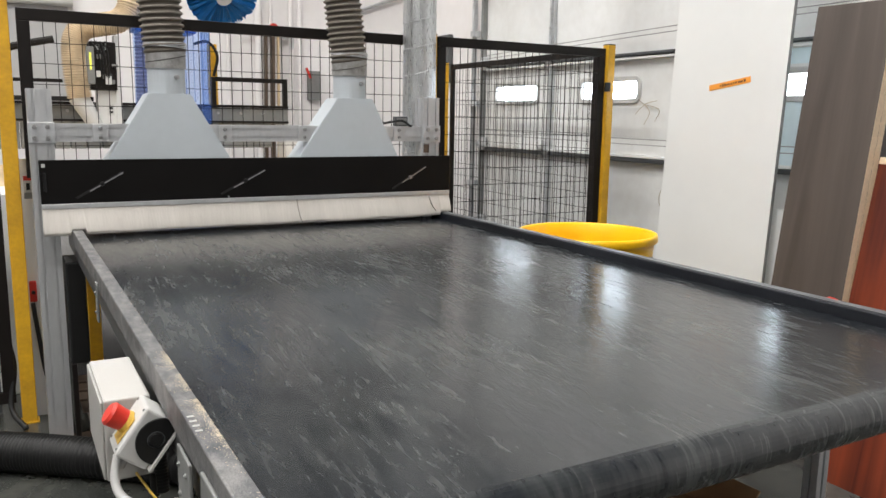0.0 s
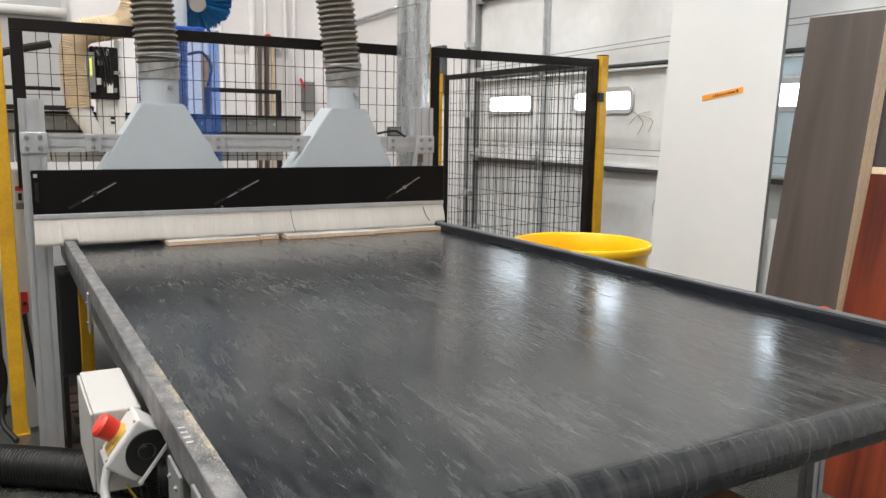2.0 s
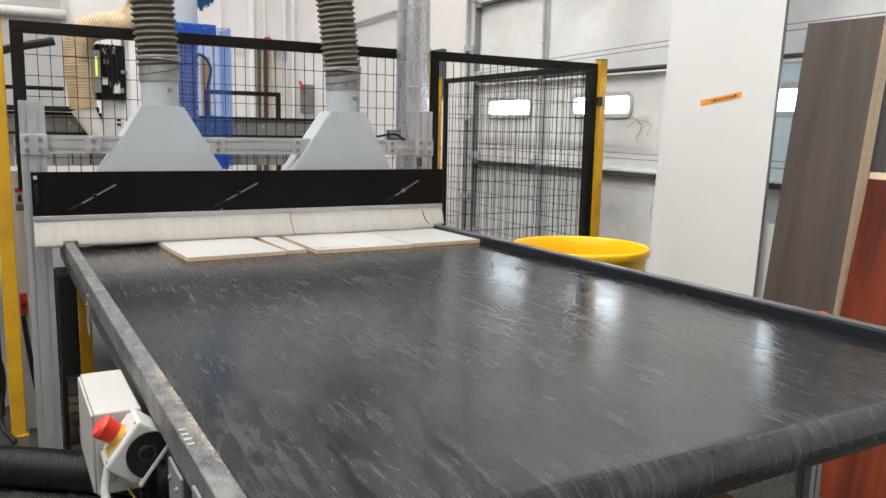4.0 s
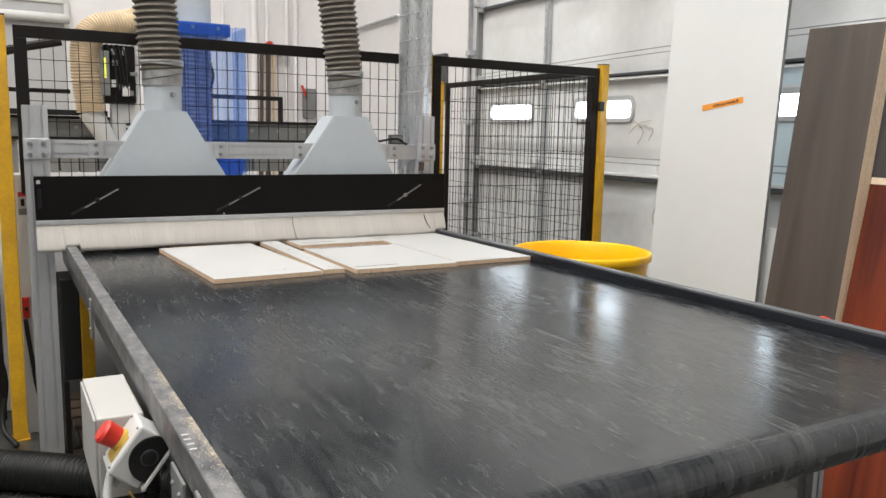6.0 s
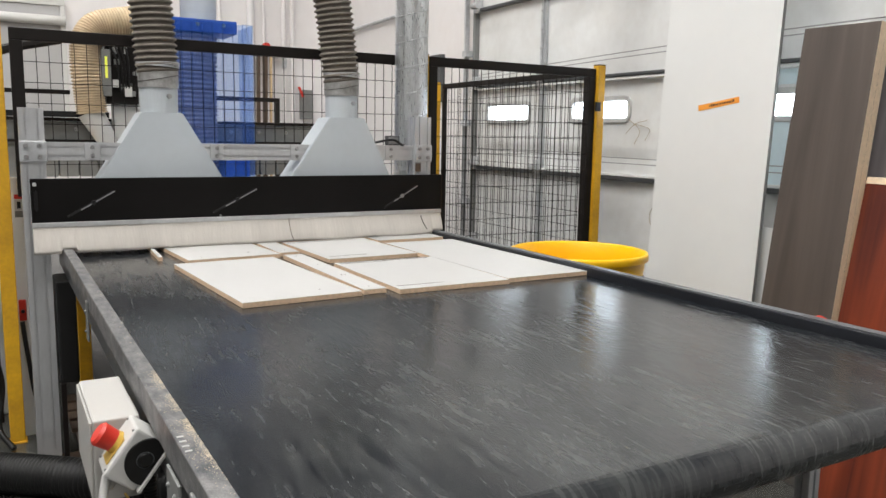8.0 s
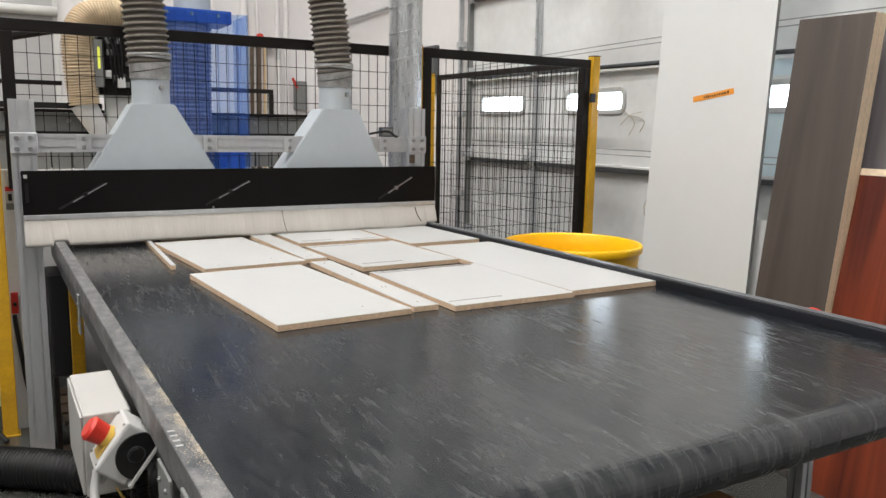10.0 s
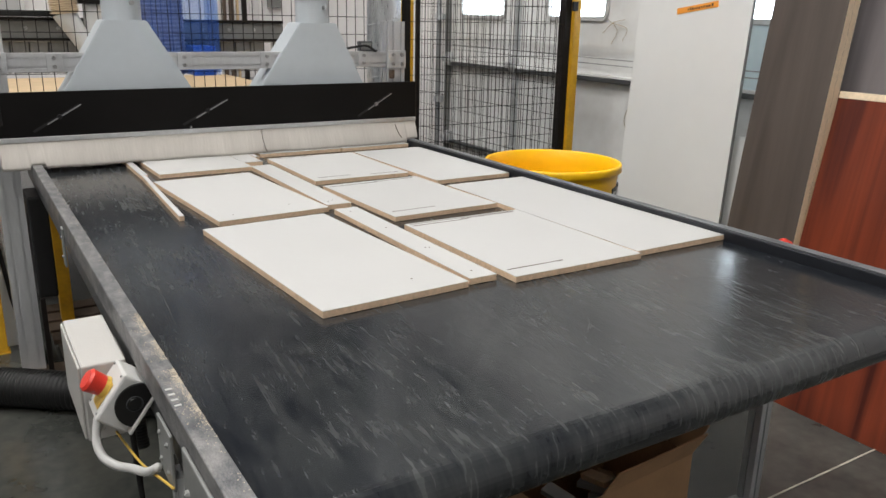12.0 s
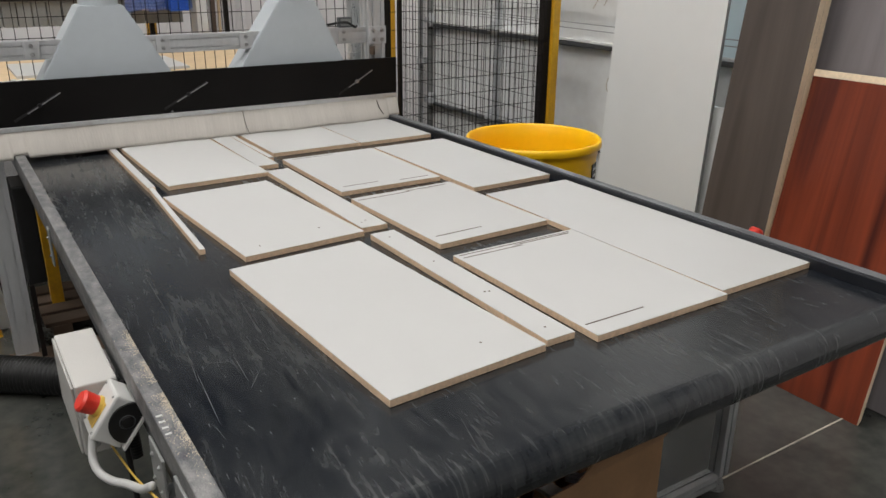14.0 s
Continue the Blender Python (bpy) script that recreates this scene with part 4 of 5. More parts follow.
# grey edge on a white board: the edge's shade is put into its colour
leaning_board("board", "tall white laminate board leaning beside the overhead door", 2.948, 0.050, -0.925, -0.190, 2.96, 0.022, M_WHITEBOARD, M_MACHINE)
leaning_board("board", "short white offcut board standing on the floor", 3.035, 0.02, -1.30, -0.86, 0.955, 0.018, M_WHITEBOARD, M_WHITEBOARD)
for k in range(2):
    leaning_board("board", "thick charcoal wood-grain laminate board with raw tan edges", 2.487 + 0.0362 * k, 0.109, -1.617, -1.290, 1.87, 0.036, M_DARKLAM, M_BOARDEDGE, roll=0.7)
for k in range(2):
    red = leaning_board("board", "red mahogany laminate board with raw tan edges", 2.455 + 0.02 * k, 0.185, -2.20 + 0.006 * k, -1.640, 1.245, 0.018, M_REDLAM, M_BOARDEDGE)
    if k == 0:
        part("edge_strip", box(-0.001, 0.018, -2.20, -1.640, 1.2455, 1.272, 0.001), M_BOARDEDGE, red, "raw tan edge strip")
leaning_board("board", "mauve grey laminate board behind the red one", 2.615, 0.13, -2.35, -1.45, 1.86, 0.018, M_GREYLAM, M_BOARDEDGE)
leaning_board("board", "tall white board behind the laminate boards", 3.12, 0.02, -2.6, -1.40, 2.66, 0.018, M_WHITEBOARD, M_WHITEBOARD)

tape = thing("tape_label", "orange tape with a handwritten note stuck on the white board", "tape")
tp = Matrix.Translation((3.0262, -0.593, 1.597)) @ Matrix.Rotation(math.atan(0.050), 4, "Y") @ Matrix.Rotation(radians(-8.5), 4, "X")
part("strip", box(-0.0016, 0, -0.131, 0.131, -0.015, 0.015, 0, None, tp), M_ORANGE, tape)
rs = random.Random(8)
y = 0.06
while y > -0.09:
    w = rs.uniform(0.007, 0.014)
    part("stroke", box(-0.0024, -0.0017, y - w, y, -0.006 + rs.uniform(-0.002, 0.001), 0.004 + rs.uniform(-0.002, 0.004), 0, None, tp), M_INK, tape)
    y -= w + rs.uniform(0.003, 0.007)


# ---- yellow bin ----
def bin_mesh():
    bm = bmesh.new()
    prof = [(0.0, 0.0), (0.250, 0.0), (0.260, 0.01), (0.286, 0.45), (0.299, 0.79), (0.302, 0.80), (0.302, 0.828), (0.313, 0.830), (0.318, 0.835), (0.318, 0.858), (0.315, 0.866), (0.307, 0.868), (0.301, 0.860), (0.294, 0.80), (0.278, 0.45), (0.250, 0.02), (0.0, 0.015)]
    seg = 48
    rings = []
    for r, z in prof:
        if r == 0:
            rings.append([bm.verts.new((0, 0, z))])
        else:
            rings.append([bm.verts.new((r * math.cos(2 * math.pi * k / seg), r * math.sin(2 * math.pi * k / seg), z)) for k in range(seg)])
    for a, b in zip(rings, rings[1:]):
        for k in range(seg):
            if len(a) == 1:
                bm.faces.new((a[0], b[(k + 1) % seg], b[k]))
            elif len(b) == 1:
                bm.faces.new((a[k], a[(k + 1) % seg], b[0]))
            else:
                bm.faces.new((a[k], a[(k + 1) % seg], b[(k + 1) % seg], b[k]))
    return bm


ybin = thing("waste_bin", "large round yellow plastic waste bin with rolled rim", "bin", pose(2.075, -0.665, FLOOR_Z))
part("body", bin_mesh(), M_BUCKET, ybin, smooth=True)
for a in (-122, -2, 118):
    m = Matrix.Rotation(radians(a), 4, "Z")
    part("rib", box(0.299, 0.312, -0.005, 0.005, 0.76, 0.829, 0.001, None, m), M_BUCKET, ybin)
lab = part("label", box(0.2955, 0.2995, -0.035, 0.035, 0.66, 0.77, 0.0005, None, Matrix.Rotation(radians(-57), 4, "Z")), M_BLACKPLASTIC, ybin, "small dark printed label")
for k in range(3):
    part("bar", box(0.2996, 0.3004, -0.022, 0.022, 0.675 + 0.032 * k, 0.687 + 0.032 * k, 0, None, Matrix.Rotation(radians(-57), 4, "Z")), M_WHITEPLASTIC, lab)


# ---- control boxes on the rails ----
def estop_station(at):
    """A small enclosure with a red mushroom button on its top face and a black rotary switch in front."""
    st = thing("emergency_stop", "white enclosure with red mushroom button on yellow plate", "emergency stop", at, "emergency stops at the rails")
    part("enclosure", box(-0.050, 0.048, -0.044, 0.040, -0.064, 0.0, 0.005), M_WHITEPLASTIC, st)
    part("yellow_plate", box(-0.034, 0.018, -0.026, 0.018, 0.0003, 0.002, 0.0006), M_YPLATE, st, "yellow label plate")
    for sx in (-0.040, 0.040):
        for sy in (-0.034, 0.030):
            part("screw", bolt((sx, sy, 0.0), (0, 0, 1), 0.003, 0.001), M_MACHINE, st)
    but = part("mushroom_button", cyl((0.002, -0.002, 0.010), (0.002, -0.002, 0.037), 0.0195, 0.0220, 28), M_RED, st, "red mushroom button")
    bm = cyl((0.002, -0.002, 0.037), (0.002, -0.002, 0.042), 0.0220, 0.0175, 28)
    part("cap", bm, M_RED, but)
    part("collar", cyl((0.002, -0.002, 0.002), (0.002, -0.002, 0.010), 0.021, 0.020, 24), M_YPLATE, but, "yellow collar")
    bm = cyl((0.008, -0.050, -0.054), (0.008, -0.0445, -0.054), 0.043, None, 40)
    for co, no in (((0, 0, -0.0642), (0, 0, 1)), ((0.0475, 0, 0), (-1, 0, 0))):
        cut = bmesh.ops.bisect_plane(bm, geom=bm.verts[:] + bm.edges[:] + bm.faces[:], plane_co=co, plane_no=no, clear_inner=True)
        bmesh.ops.contextual_create(bm, geom=[e for e in cut["geom_cut"] if isinstance(e, bmesh.types.BMEdge)])
    dial = part("rotary_switch", bm, M_BLACKPLASTIC, st, "black rotary switch plate")
    part("knob", cyl((0.008, -0.054, -0.044), (0.008, -0.050, -0.044), 0.011, 0.013, 20), M_BLACKPLASTIC, dial)
    part("ring", sweep([Vector((0.008 + 0.0145 * math.cos(a), -0.0505, -0.044 + 0.0145 * math.sin(a))) for a in np.linspace(0, 2 * math.pi, 25)], 0.0010, 6, None, False), M_DARKGREY, dial)
    part("cover", box(-0.046, 0.060, -0.056, 0.030, -0.070, -0.0645, 0.001), M_WHITEPLASTIC, st)
    part("gland", cyl((-0.050, 0.0, -0.030), (-0.074, 0.0, -0.034), 0.011, 0.009, 12), M_CABLE, st, "grey cable gland")
    return st


estop_station(pose(-0.093, -2.018, 0.853, 0, -52.8, 0))
estop_station(pose(1.768, -2.10, 0.874, 0, 35, 0))
jbox = thing("junction_box", "light grey steel junction box fixed to the conveyor rail", "junction box")
part("box_body", box(-0.128, -0.047, -1.975, -1.708, 0.727, 0.885, 0.004), M_BOXGREY, jbox)
part("lid", box(-0.133, -0.1285, -1.970, -1.713, 0.731, 0.881, 0.002), M_BOXGREY, jbox)
part("bracket", box(-0.0465, -0.0365, -1.90, -1.78, 0.77, 0.86, 0.002), M_STEEL, jbox)
ob = part("grey_cable", sweep(curve_points([(-0.113, -2.025, 0.80), (-0.122, -2.045, 0.765), (-0.117, -2.07, 0.743), (-0.100, -2.10, 0.736), (-0.080, -2.135, 0.743), (-0.063, -2.190, 0.760), (-0.050, -2.225, 0.785)], 40), 0.008, 10), M_CABLE, smooth=True)
tagged(ob, "grey flexible cable looping below the stop button", "cable")
ob = part("yellow_wire", sweep(curve_points([(-0.078, -1.97, 0.735), (-0.062, -2.12, 0.742), (-0.050, -2.25, 0.775), (-0.044, -2.31, 0.79)], 20), 0.0025, 6), M_YPLATE, smooth=True)
tagged(ob, "thin yellow wire under the junction box", "wire")
ob = part("black_cable", sweep(curve_points([(-0.05, -1.98, 0.73), (-0.045, -2.0, 0.55), (-0.03, -1.96, 0.3), (-0.03, -1.9, FLOOR_Z + 0.01)], 30), 0.006, 8), M_BLACKPLASTIC, smooth=True)
tagged(ob, "black cable hanging to the floor", "cable")
ob = part("ribbed_conduit", ribbed([Vector(p) for p in ((-0.030, -1.93, 0.85), (-0.032, -1.95, 0.77), (-0.030, -1.96, 0.68))], 0.006, 0.014, 0.003, 14), M_BLACKPLASTIC, smooth=True)
tagged(ob, "short black ribbed conduit beside the junction box", "conduit")

# black suction hose on the floor
sh = thing("suction_hose", "thick black ribbed suction hose lying on the floor", "hose")
hose_line = [Vector(p) for p in ((-1.6, 0.36, 0.112), (-1.0, 0.16, 0.110), (-0.55, -0.03, 0.109), (-0.30, -0.18, 0.108), (0.0, -0.40, 0.107), (0.5, -0.78, 0.107))]
part("ribbed_body", ribbed(hose_line, 0.020, 0.076, 0.008, 24), M_BLACKPLASTIC, sh, smooth=True)
part("cuff", cyl((0.48, -0.765, 0.109), (0.60, -0.855, 0.111), 0.079, None, 24), M_DARKGREY, sh, "dark grey end cuff")


def open_carton(at):
    c = thing("cardboard_box", "open brown cardboard box under the conveyor", "box", at)
    w, d, h, t = 0.50, 0.30, 0.40, 0.004
    for a in ((-w / 2, w / 2, -d / 2, -d / 2 + t), (-w / 2, w / 2, d / 2 - t, d / 2), (-w / 2, -w / 2 + t, -d / 2 + t, d / 2 - t), (w / 2 - t, w / 2, -d / 2 + t, d / 2 - t)):
        part("side", box(*a, t, h), M_CARD, c)
    part("base", box(-w / 2, w / 2, -d / 2, d / 2, 0, t), M_CARD, c)
    for m, l in ((pose(0.08, -d / 2, h, -62), 0.34), (pose(0, d / 2, h, -60, 0, 180), w), (pose(w / 2, 0, h, -42, 0, 90), d), (pose(-w / 2, 0, h, -24, 0, -90), d)):
        part("flap", box(-l / 2 + 0.003, l / 2 - 0.003, -0.09, 0, 0, t, 0, None, m), M_CARD, c)
    return c


open_carton(pose(1.02, -2.13, FLOOR_Z, 0, 0, 4))
rs = random.Random(5)
for k in range(9):
    l = rs.uniform(0.1, 0.18)
    ob = part("offcut", box(-l / 2, l / 2, -0.02, 0.02, -0.008, 0.008, 0.001), M_WHITEBOARD if k % 2 else M_CHIP, at=pose(1.02 + rs.uniform(-0.12, 0.12), -2.13 + rs.uniform(-0.04, 0.04), FLOOR_Z + 0.20 + 0.016 * k, rs.uniform(-12, 12), rs.uniform(-25, 25), rs.uniform(0, 180)))
    tagged(ob, "small board offcut thrown into the cardboard box", "offcut", "offcuts in the box")

# clutter left of the gate, beyond the fence
cab = thing("control_cabinet", "white machine cabinet with red stop button behind the fence", "cabinet")
part("body", box(-0.95, -0.10, 0.75, 1.15, FLOOR_Z, 1.02, 0.01), M_WHITEBOARD, cab)
part("stop_button", cyl((-0.40, 0.70, 0.80), (-0.40, 0.748, 0.80), 0.03, 0.026, 18), M_RED, cab, "red stop button")
handle = thing("red_switch", "red switch box on the white upright panel", "switch")
part("case", box(-0.197, -0.168, 0.385, 0.3995, 0.565, 0.66, 0.004), M_RED, handle)
part("toggle", cyl((-0.182, 0.384, 0.61), (-0.182, 0.372, 0.61), 0.008, None, 12), M_BLACKPLASTIC, handle)
for pts, r in (([(-0.187, 0.375, 0.565), (-0.182, 0.365, 0.50), (-0.170, 0.36, 0.38), (-0.158, 0.36, 0.26), (-0.135, 0.34, 0.15), (-0.10, 0.30, 0.045)], 0.0095), ([(-0.32, 0.40, 0.5), (-0.28, 0.36, 0.3), (-0.30, 0.30, 0.12), (-0.25, 0.2, 0.05)], 0.012)):
    ob = part("black_cable", sweep(curve_points(pts, 40), r, 8), M_BLACKPLASTIC, smooth=True)
    tagged(ob, "thick black cable hanging beside the fence post", "cable")
sign = thing("warning_sign", "white upright panel with a red and green safety label", "sign")
part("panel", box(-0.205, -0.150, 0.40, 0.415, FLOOR_Z, 1.20, 0.002), M_WHITEBOARD, sign)
for z0, z1, m in ((1.105, 1.125, M_RED), (1.055, 1.103, M_WHITEPLASTIC), (1.025, 1.053, M_MACHINE)):
    part("label_band", box(-0.190, -0.158, 0.3975, 0.3995, z0, z1), m, sign)
part("label_mark", box(-0.180, -0.166, 0.3955, 0.3972, 1.064, 1.094), M_BLACKPLASTIC, sign)
bench = thing("side_bench", "low white bench with small tools beyond the fence", "bench")
part("top", box(-1.1, -0.32, 0.48, 0.72, 0.74, 0.77, 0.004), M_WHITEBOARD, bench)
for x in (-1.05, -0.38):
    part("leg", box(x, x + 0.04, 0.50, 0.54, FLOOR_Z, 0.74, 0.003), M_DARKGREY, bench)
rs = random.Random(31)
for k in range(10):
    x = -0.95 + 0.06 * k
    h = rs.uniform(0.04, 0.16)
    ob = part("tool_case", box(x, x + rs.uniform(0.03, 0.05), 0.52, 0.60, 0.7705, 0.77 + h, 0.004), rs.choice((M_RED, M_DARKGREY, M_ORANGE, M_BOXGREY, M_BLACKPLASTIC)))
    tagged(ob, "small coloured tool case standing on the side bench", "tool case", "tool cases on the bench")
motor = thing("drive_unit", "black drive motor housing under the conveyor end", "motor")
part("housing", box(-0.068, 0.005, 0.0, 0.20, 0.37, 0.80, 0.008), M_BLACKPLASTIC, motor)
part("pedestal", box(-0.068, -0.048, 0.0, 0.03, FLOOR_Z, 0.3695, 0.003), M_BLACKPAINT, motor)
ob = part("card_sheet", box(-0.20, 0.55, -0.09, 0.10, FLOOR_Z + 0.0005, FLOOR_Z + 0.004), M_BROWN)
tagged(ob, "flattened brown cardboard sheet lying on the floor", "cardboard")
pal = thing("pallet", "brown wooden pallet on the floor under the conveyor", "pallet")
for k in range(4):
    part("board", box(-0.03, 0.9, 0.12 + 0.13 * k, 0.22 + 0.13 * k, FLOOR_Z + 0.08, FLOOR_Z + 0.10, 0.002), M_BROWN, pal)
for k in range(3):
    part("runner", box(0.0 + 0.4 * k, 0.08 + 0.4 * k, 0.12, 0.61, FLOOR_Z, FLOOR_Z + 0.08, 0.002), M_BROWN, pal)


# ---- router behind the fence ----
bed = thing("router_table", "grey router table with plywood sheet behind the fence", "router table")
part("table", box(-0.6, 2.2, 0.95, 4.6, 0.80, 0.90, 0.01), M_MACHINE, bed)
part("spoilboard", box(-0.5, 2.1, 1.0, 4.5, 0.901, 0.93, 0.003), M_PLY, bed, "tan plywood spoilboard")
for x in (-0.5, 2.0):
    for y in (1.1, 2.7, 4.3):
        part("leg", box(x, x + 0.12, y, y + 0.12, FLOOR_Z, 0.80, 0.005), M_MACHINE, bed)
for y in (1.05, 2.2):
    ob = part("white_sheet", box(0.2, 1.3, y + 0.05, y + 0.75, 0.931, 0.948, 0.001), M_MELAMINE)
    tagged(ob, "white sheet lying on the router table", "sheet", "sheets on the router table")

for x, y, r in ((0.1, 1.2, 0.09),):
    ob = thing("dust_sack", "white cloth dust sack on the router table", "sack", pose(x, y, 0.9495))
    bm = bmesh.new()
    bmesh.ops.create_icosphere(bm, subdivisions=3, radius=r)
    for v in bm.verts:
        k = noise.noise(v.co * 14 + Vector((x, y, 0))) * 0.25
        v.co = Vector((v.co.x * (1.4 + k), v.co.y * (1 + k), max(0.0, v.co.z * (0.75 + k) + r * 0.55)))
    part("cloth", bm, M_WHITEBOARD, ob, smooth=True)
    part("tie", cyl((0, 0, r * 1.15), (0, 0, r * 1.3), 0.016, 0.012, 10), M_CABLE, ob)

GY = 1.5
router = thing("router_gantry", "moving router gantry with blue strip curtain and hoses", "router", pose(0, GY, 0))


def rpart(name, bm, m, parent=None, label="", smooth=False):
    return part(name, bm, m, parent or router, label, smooth)


beam = rpart("beam", box(-0.75, 1.82, 0.12, 0.30, 1.325, 1.455, 0.006), M_MACHINE, None, "long dark grey gantry beam")
for k in range(22):
    rpart("cover_rib", box(-0.68 + 0.108 * k, -0.58 + 0.108 * k, 0.142 + 0.004 * (k % 2), 0.30, 1.135, 1.3245, 0.004), M_MACHINE, beam)
rpart("guide_rail", box(-0.75, 1.82, 0.10, 0.16, 1.456, 1.475, 0.003), M_BLACKPAINT, beam)
rpart("guide_rail", box(-0.75, 1.82, 0.10, 0.119, 1.335, 1.350, 0.003), M_BLACKPAINT, beam)
rs = random.Random(2)
for k in range(13):
    x = -0.55 + 0.18 * k
    rpart("bolt", bolt((x, 0.12, 1.41), (0, -1, 0), 0.012, 0.008), M_STEEL, beam)
for x in (-0.80, 1.80):
    rpart("gantry_leg", box(x, x + 0.10, 0.12, 0.34, 0.94, 1.324, 0.008), M_MACHLIGHT)
head = rpart("head_plate", box(0.36, 0.52, 0.02, 0.10, 1.30, 1.56, 0.006), M_MACHLIGHT, None, "light grey head casting with label")
rpart("head_label", box(0.43, 0.475, 0.017, 0.0195, 1.38, 1.46), M_WHITEPLASTIC, head)
for k in range(2):
    rpart("label_bar", box(0.44, 0.465, 0.0150, 0.0168, 1.395 + 0.03 * k, 1.412 + 0.03 * k), M_BLACKPLASTIC, head)
rpart("spindle_box", box(0.325, 0.50, -0.02, 0.16, 1.56, 1.90, 0.008), M_BLACKPAINT, head, "black spindle housing with small lamp")
rpart("lamp_case", box(0.300, 0.350, -0.06, -0.021, 1.60, 1.86, 0.004), M_MACHINE, head)
rpart("lamp_strip", box(0.318, 0.332, -0.064, -0.0605, 1.70, 1.82, 0.001), M_LED, head, "yellow-green signal lamp")
rpart("valve_block", box(0.42, 0.46, -0.05, -0.021, 1.60, 1.66, 0.003), M_MACHLIGHT, head)
for k in range(4):
    rpart("cable", sweep(curve_points([(0.34 + 0.03 * k, -0.03, 1.90), (0.38 + 0.02 * k, -0.07, 1.80), (0.40 + 0.015 * k, -0.04, 1.62)], 18), 0.006, 6), M_BLACKPLASTIC, head)
rs = random.Random(21)
for k in range(9):
    x, z = rs.uniform(0.35, 0.47), rs.uniform(1.60, 1.86)
    rpart("fitting", box(x, x + rs.uniform(0.012, 0.04), -0.045, -0.0205, z, z + rs.uniform(0.015, 0.05), 0.002), rs.choice((M_MACHLIGHT, M_MACHINE, M_STEEL, M_DARKGREY)), head)
rpart("drag_chain", box(-0.2, 0.34, 0.02, 0.09, 1.478, 1.51, 0.003), M_BLACKPLASTIC, None, "black cable chain along the beam")
rpart("cable_duct", box(0.49, 0.53, 0.0, 0.08, 1.32, 1.95, 0.004), M_MACHLIGHT, head)
path = [Vector(p) for p in ((0.245, -0.02, 1.50), (0.232, -0.02, 1.62), (0.222, -0.02, 1.78), (0.232, -0.02, 1.90), (0.29, -0.01, 1.985), (0.41, 0.0, 2.02), (0.54, 0.02, 2.06), (0.62, 0.04, 2.2), (0.645, 0.05, 2.6), (0.66, 0.05, 3.2))]
rpart("beige_hose", ribbed(path, 0.024, 0.084, 0.015, 24), M_BEIGEHOSE, head, "beige ribbed extraction hose", True)
bm = bmesh.new()
cyl((0.235, -0.02, 1.51), (0.345, -0.02, 1.30), 0.07, 0.05, 20, bm)
rpart("hose_boot", bm, M_WHITEPLASTIC, head, "white hose boot")
arm = rpart("black_arm", sweep(curve_points([(-0.9, 0.25, 1.55), (-0.45, 0.1, 1.72), (-0.18, 0.0, 1.83), (0.10, -0.02, 1.90)], 20), 0.026, 8), M_BLACKPAINT, None, "black cable arm")
rpart("rail_bar", box(-0.9, 0.16, 0.28, 0.32, 1.615, 1.64, 0.003), M_BLACKPAINT, None)
rpart("blue_plate", box(0.62, 1.05, -0.14, 0.15, 1.985, 2.060, 0.006), M_BLUE, head, "blue hood plate with bolts")
for x in (0.68, 0.82, 0.97):
    rpart("bolt", bolt((x, -0.14, 2.03), (0, -1, 0), 0.012, 0.008), M_STEEL, head)
rpart("suction_pipe", cyl((0.86, 0.02, 2.06), (0.86, 0.02, 3.2), 0.105, None, 40, caps=False), M_HOODGREY, head, "pale grey suction pipe", True)
rpart("bellows", ribbed([Vector((0.800, 0.03, 1.13)), Vector((0.795, 0.03, 1.55)), Vector((0.803, 0.03, 1.98))], 0.026, 0.165, 0.012, 28), M_BELLOWS, head, "violet grey ribbed bellows inside the curtain", True)
rpart("skirt", box(0.97, 1.12, -0.12, 0.10, 1.12, 1.31, 0.006), M_BLUE, head, "blue lower skirt box")
n = 9
for k in range(n):
    x0 = 0.60 + (1.135 - 0.60) * k / n
    w = (1.135 - 0.60) / n * 1.12
    rpart("curtain_strip", box(x0, x0 + w, -0.152 - 0.003 * (k % 2), -0.150 - 0.003 * (k % 2), 1.12 + 0.012 * (k % 3), 2.045 - 0.005 * (k % 2)), M_FILM, head, "translucent blue plastic strip")
for k in range(4):
    y0 = -0.145 + 0.075 * k
    rpart("curtain_strip", box(1.137, 1.139, y0, y0 + 0.08, 1.12 + 0.01 * (k % 2), 2.045), M_FILM, head, "translucent blue plastic strip")

brush = thing("round_brush", "large round blue nylon brush turning above the router", "brush", pose(1.38, 3.2, 2.37))
bm = bmesh.new()
rs = random.Random(6)
for k in range(420):
    a = 2 * math.pi * k / 420 + rs.uniform(-0.01, 0.01)
    r1 = 0.285 + rs.uniform(-0.006, 0.006)
    dy = rs.uniform(-0.05, 0.05)
    u, v = Vector((math.cos(a), 0, math.sin(a))), Vector((-math.sin(a), 0, math.cos(a)))
    p = [u * 0.06 - v * 0.002, u * 0.06 + v * 0.002, u * r1 + v * 0.0042, u * r1 - v * 0.0042]
    f = [bm.verts.new(q + Vector((0, dy, 0))) for q in p]
    g = [bm.verts.new(q + Vector((0, dy + 0.03, 0))) for q in p]
    bm.faces.new(f)
    bm.faces.new(list(reversed(g)))
    for i in range(4):
        bm.faces.new((f[i], g[i], g[(i + 1) % 4], f[(i + 1) % 4]))
part("bristles", bm, M_BRISTLEBLUE, brush, "radiating blue nylon bristles", at=pose(0, 0, 0, 34))
part("shaft", cyl((0, 0.06, 0), (0, 0.06, 5.25), 0.03, None, 12), M_MACHLIGHT, brush, "long hanging shaft")
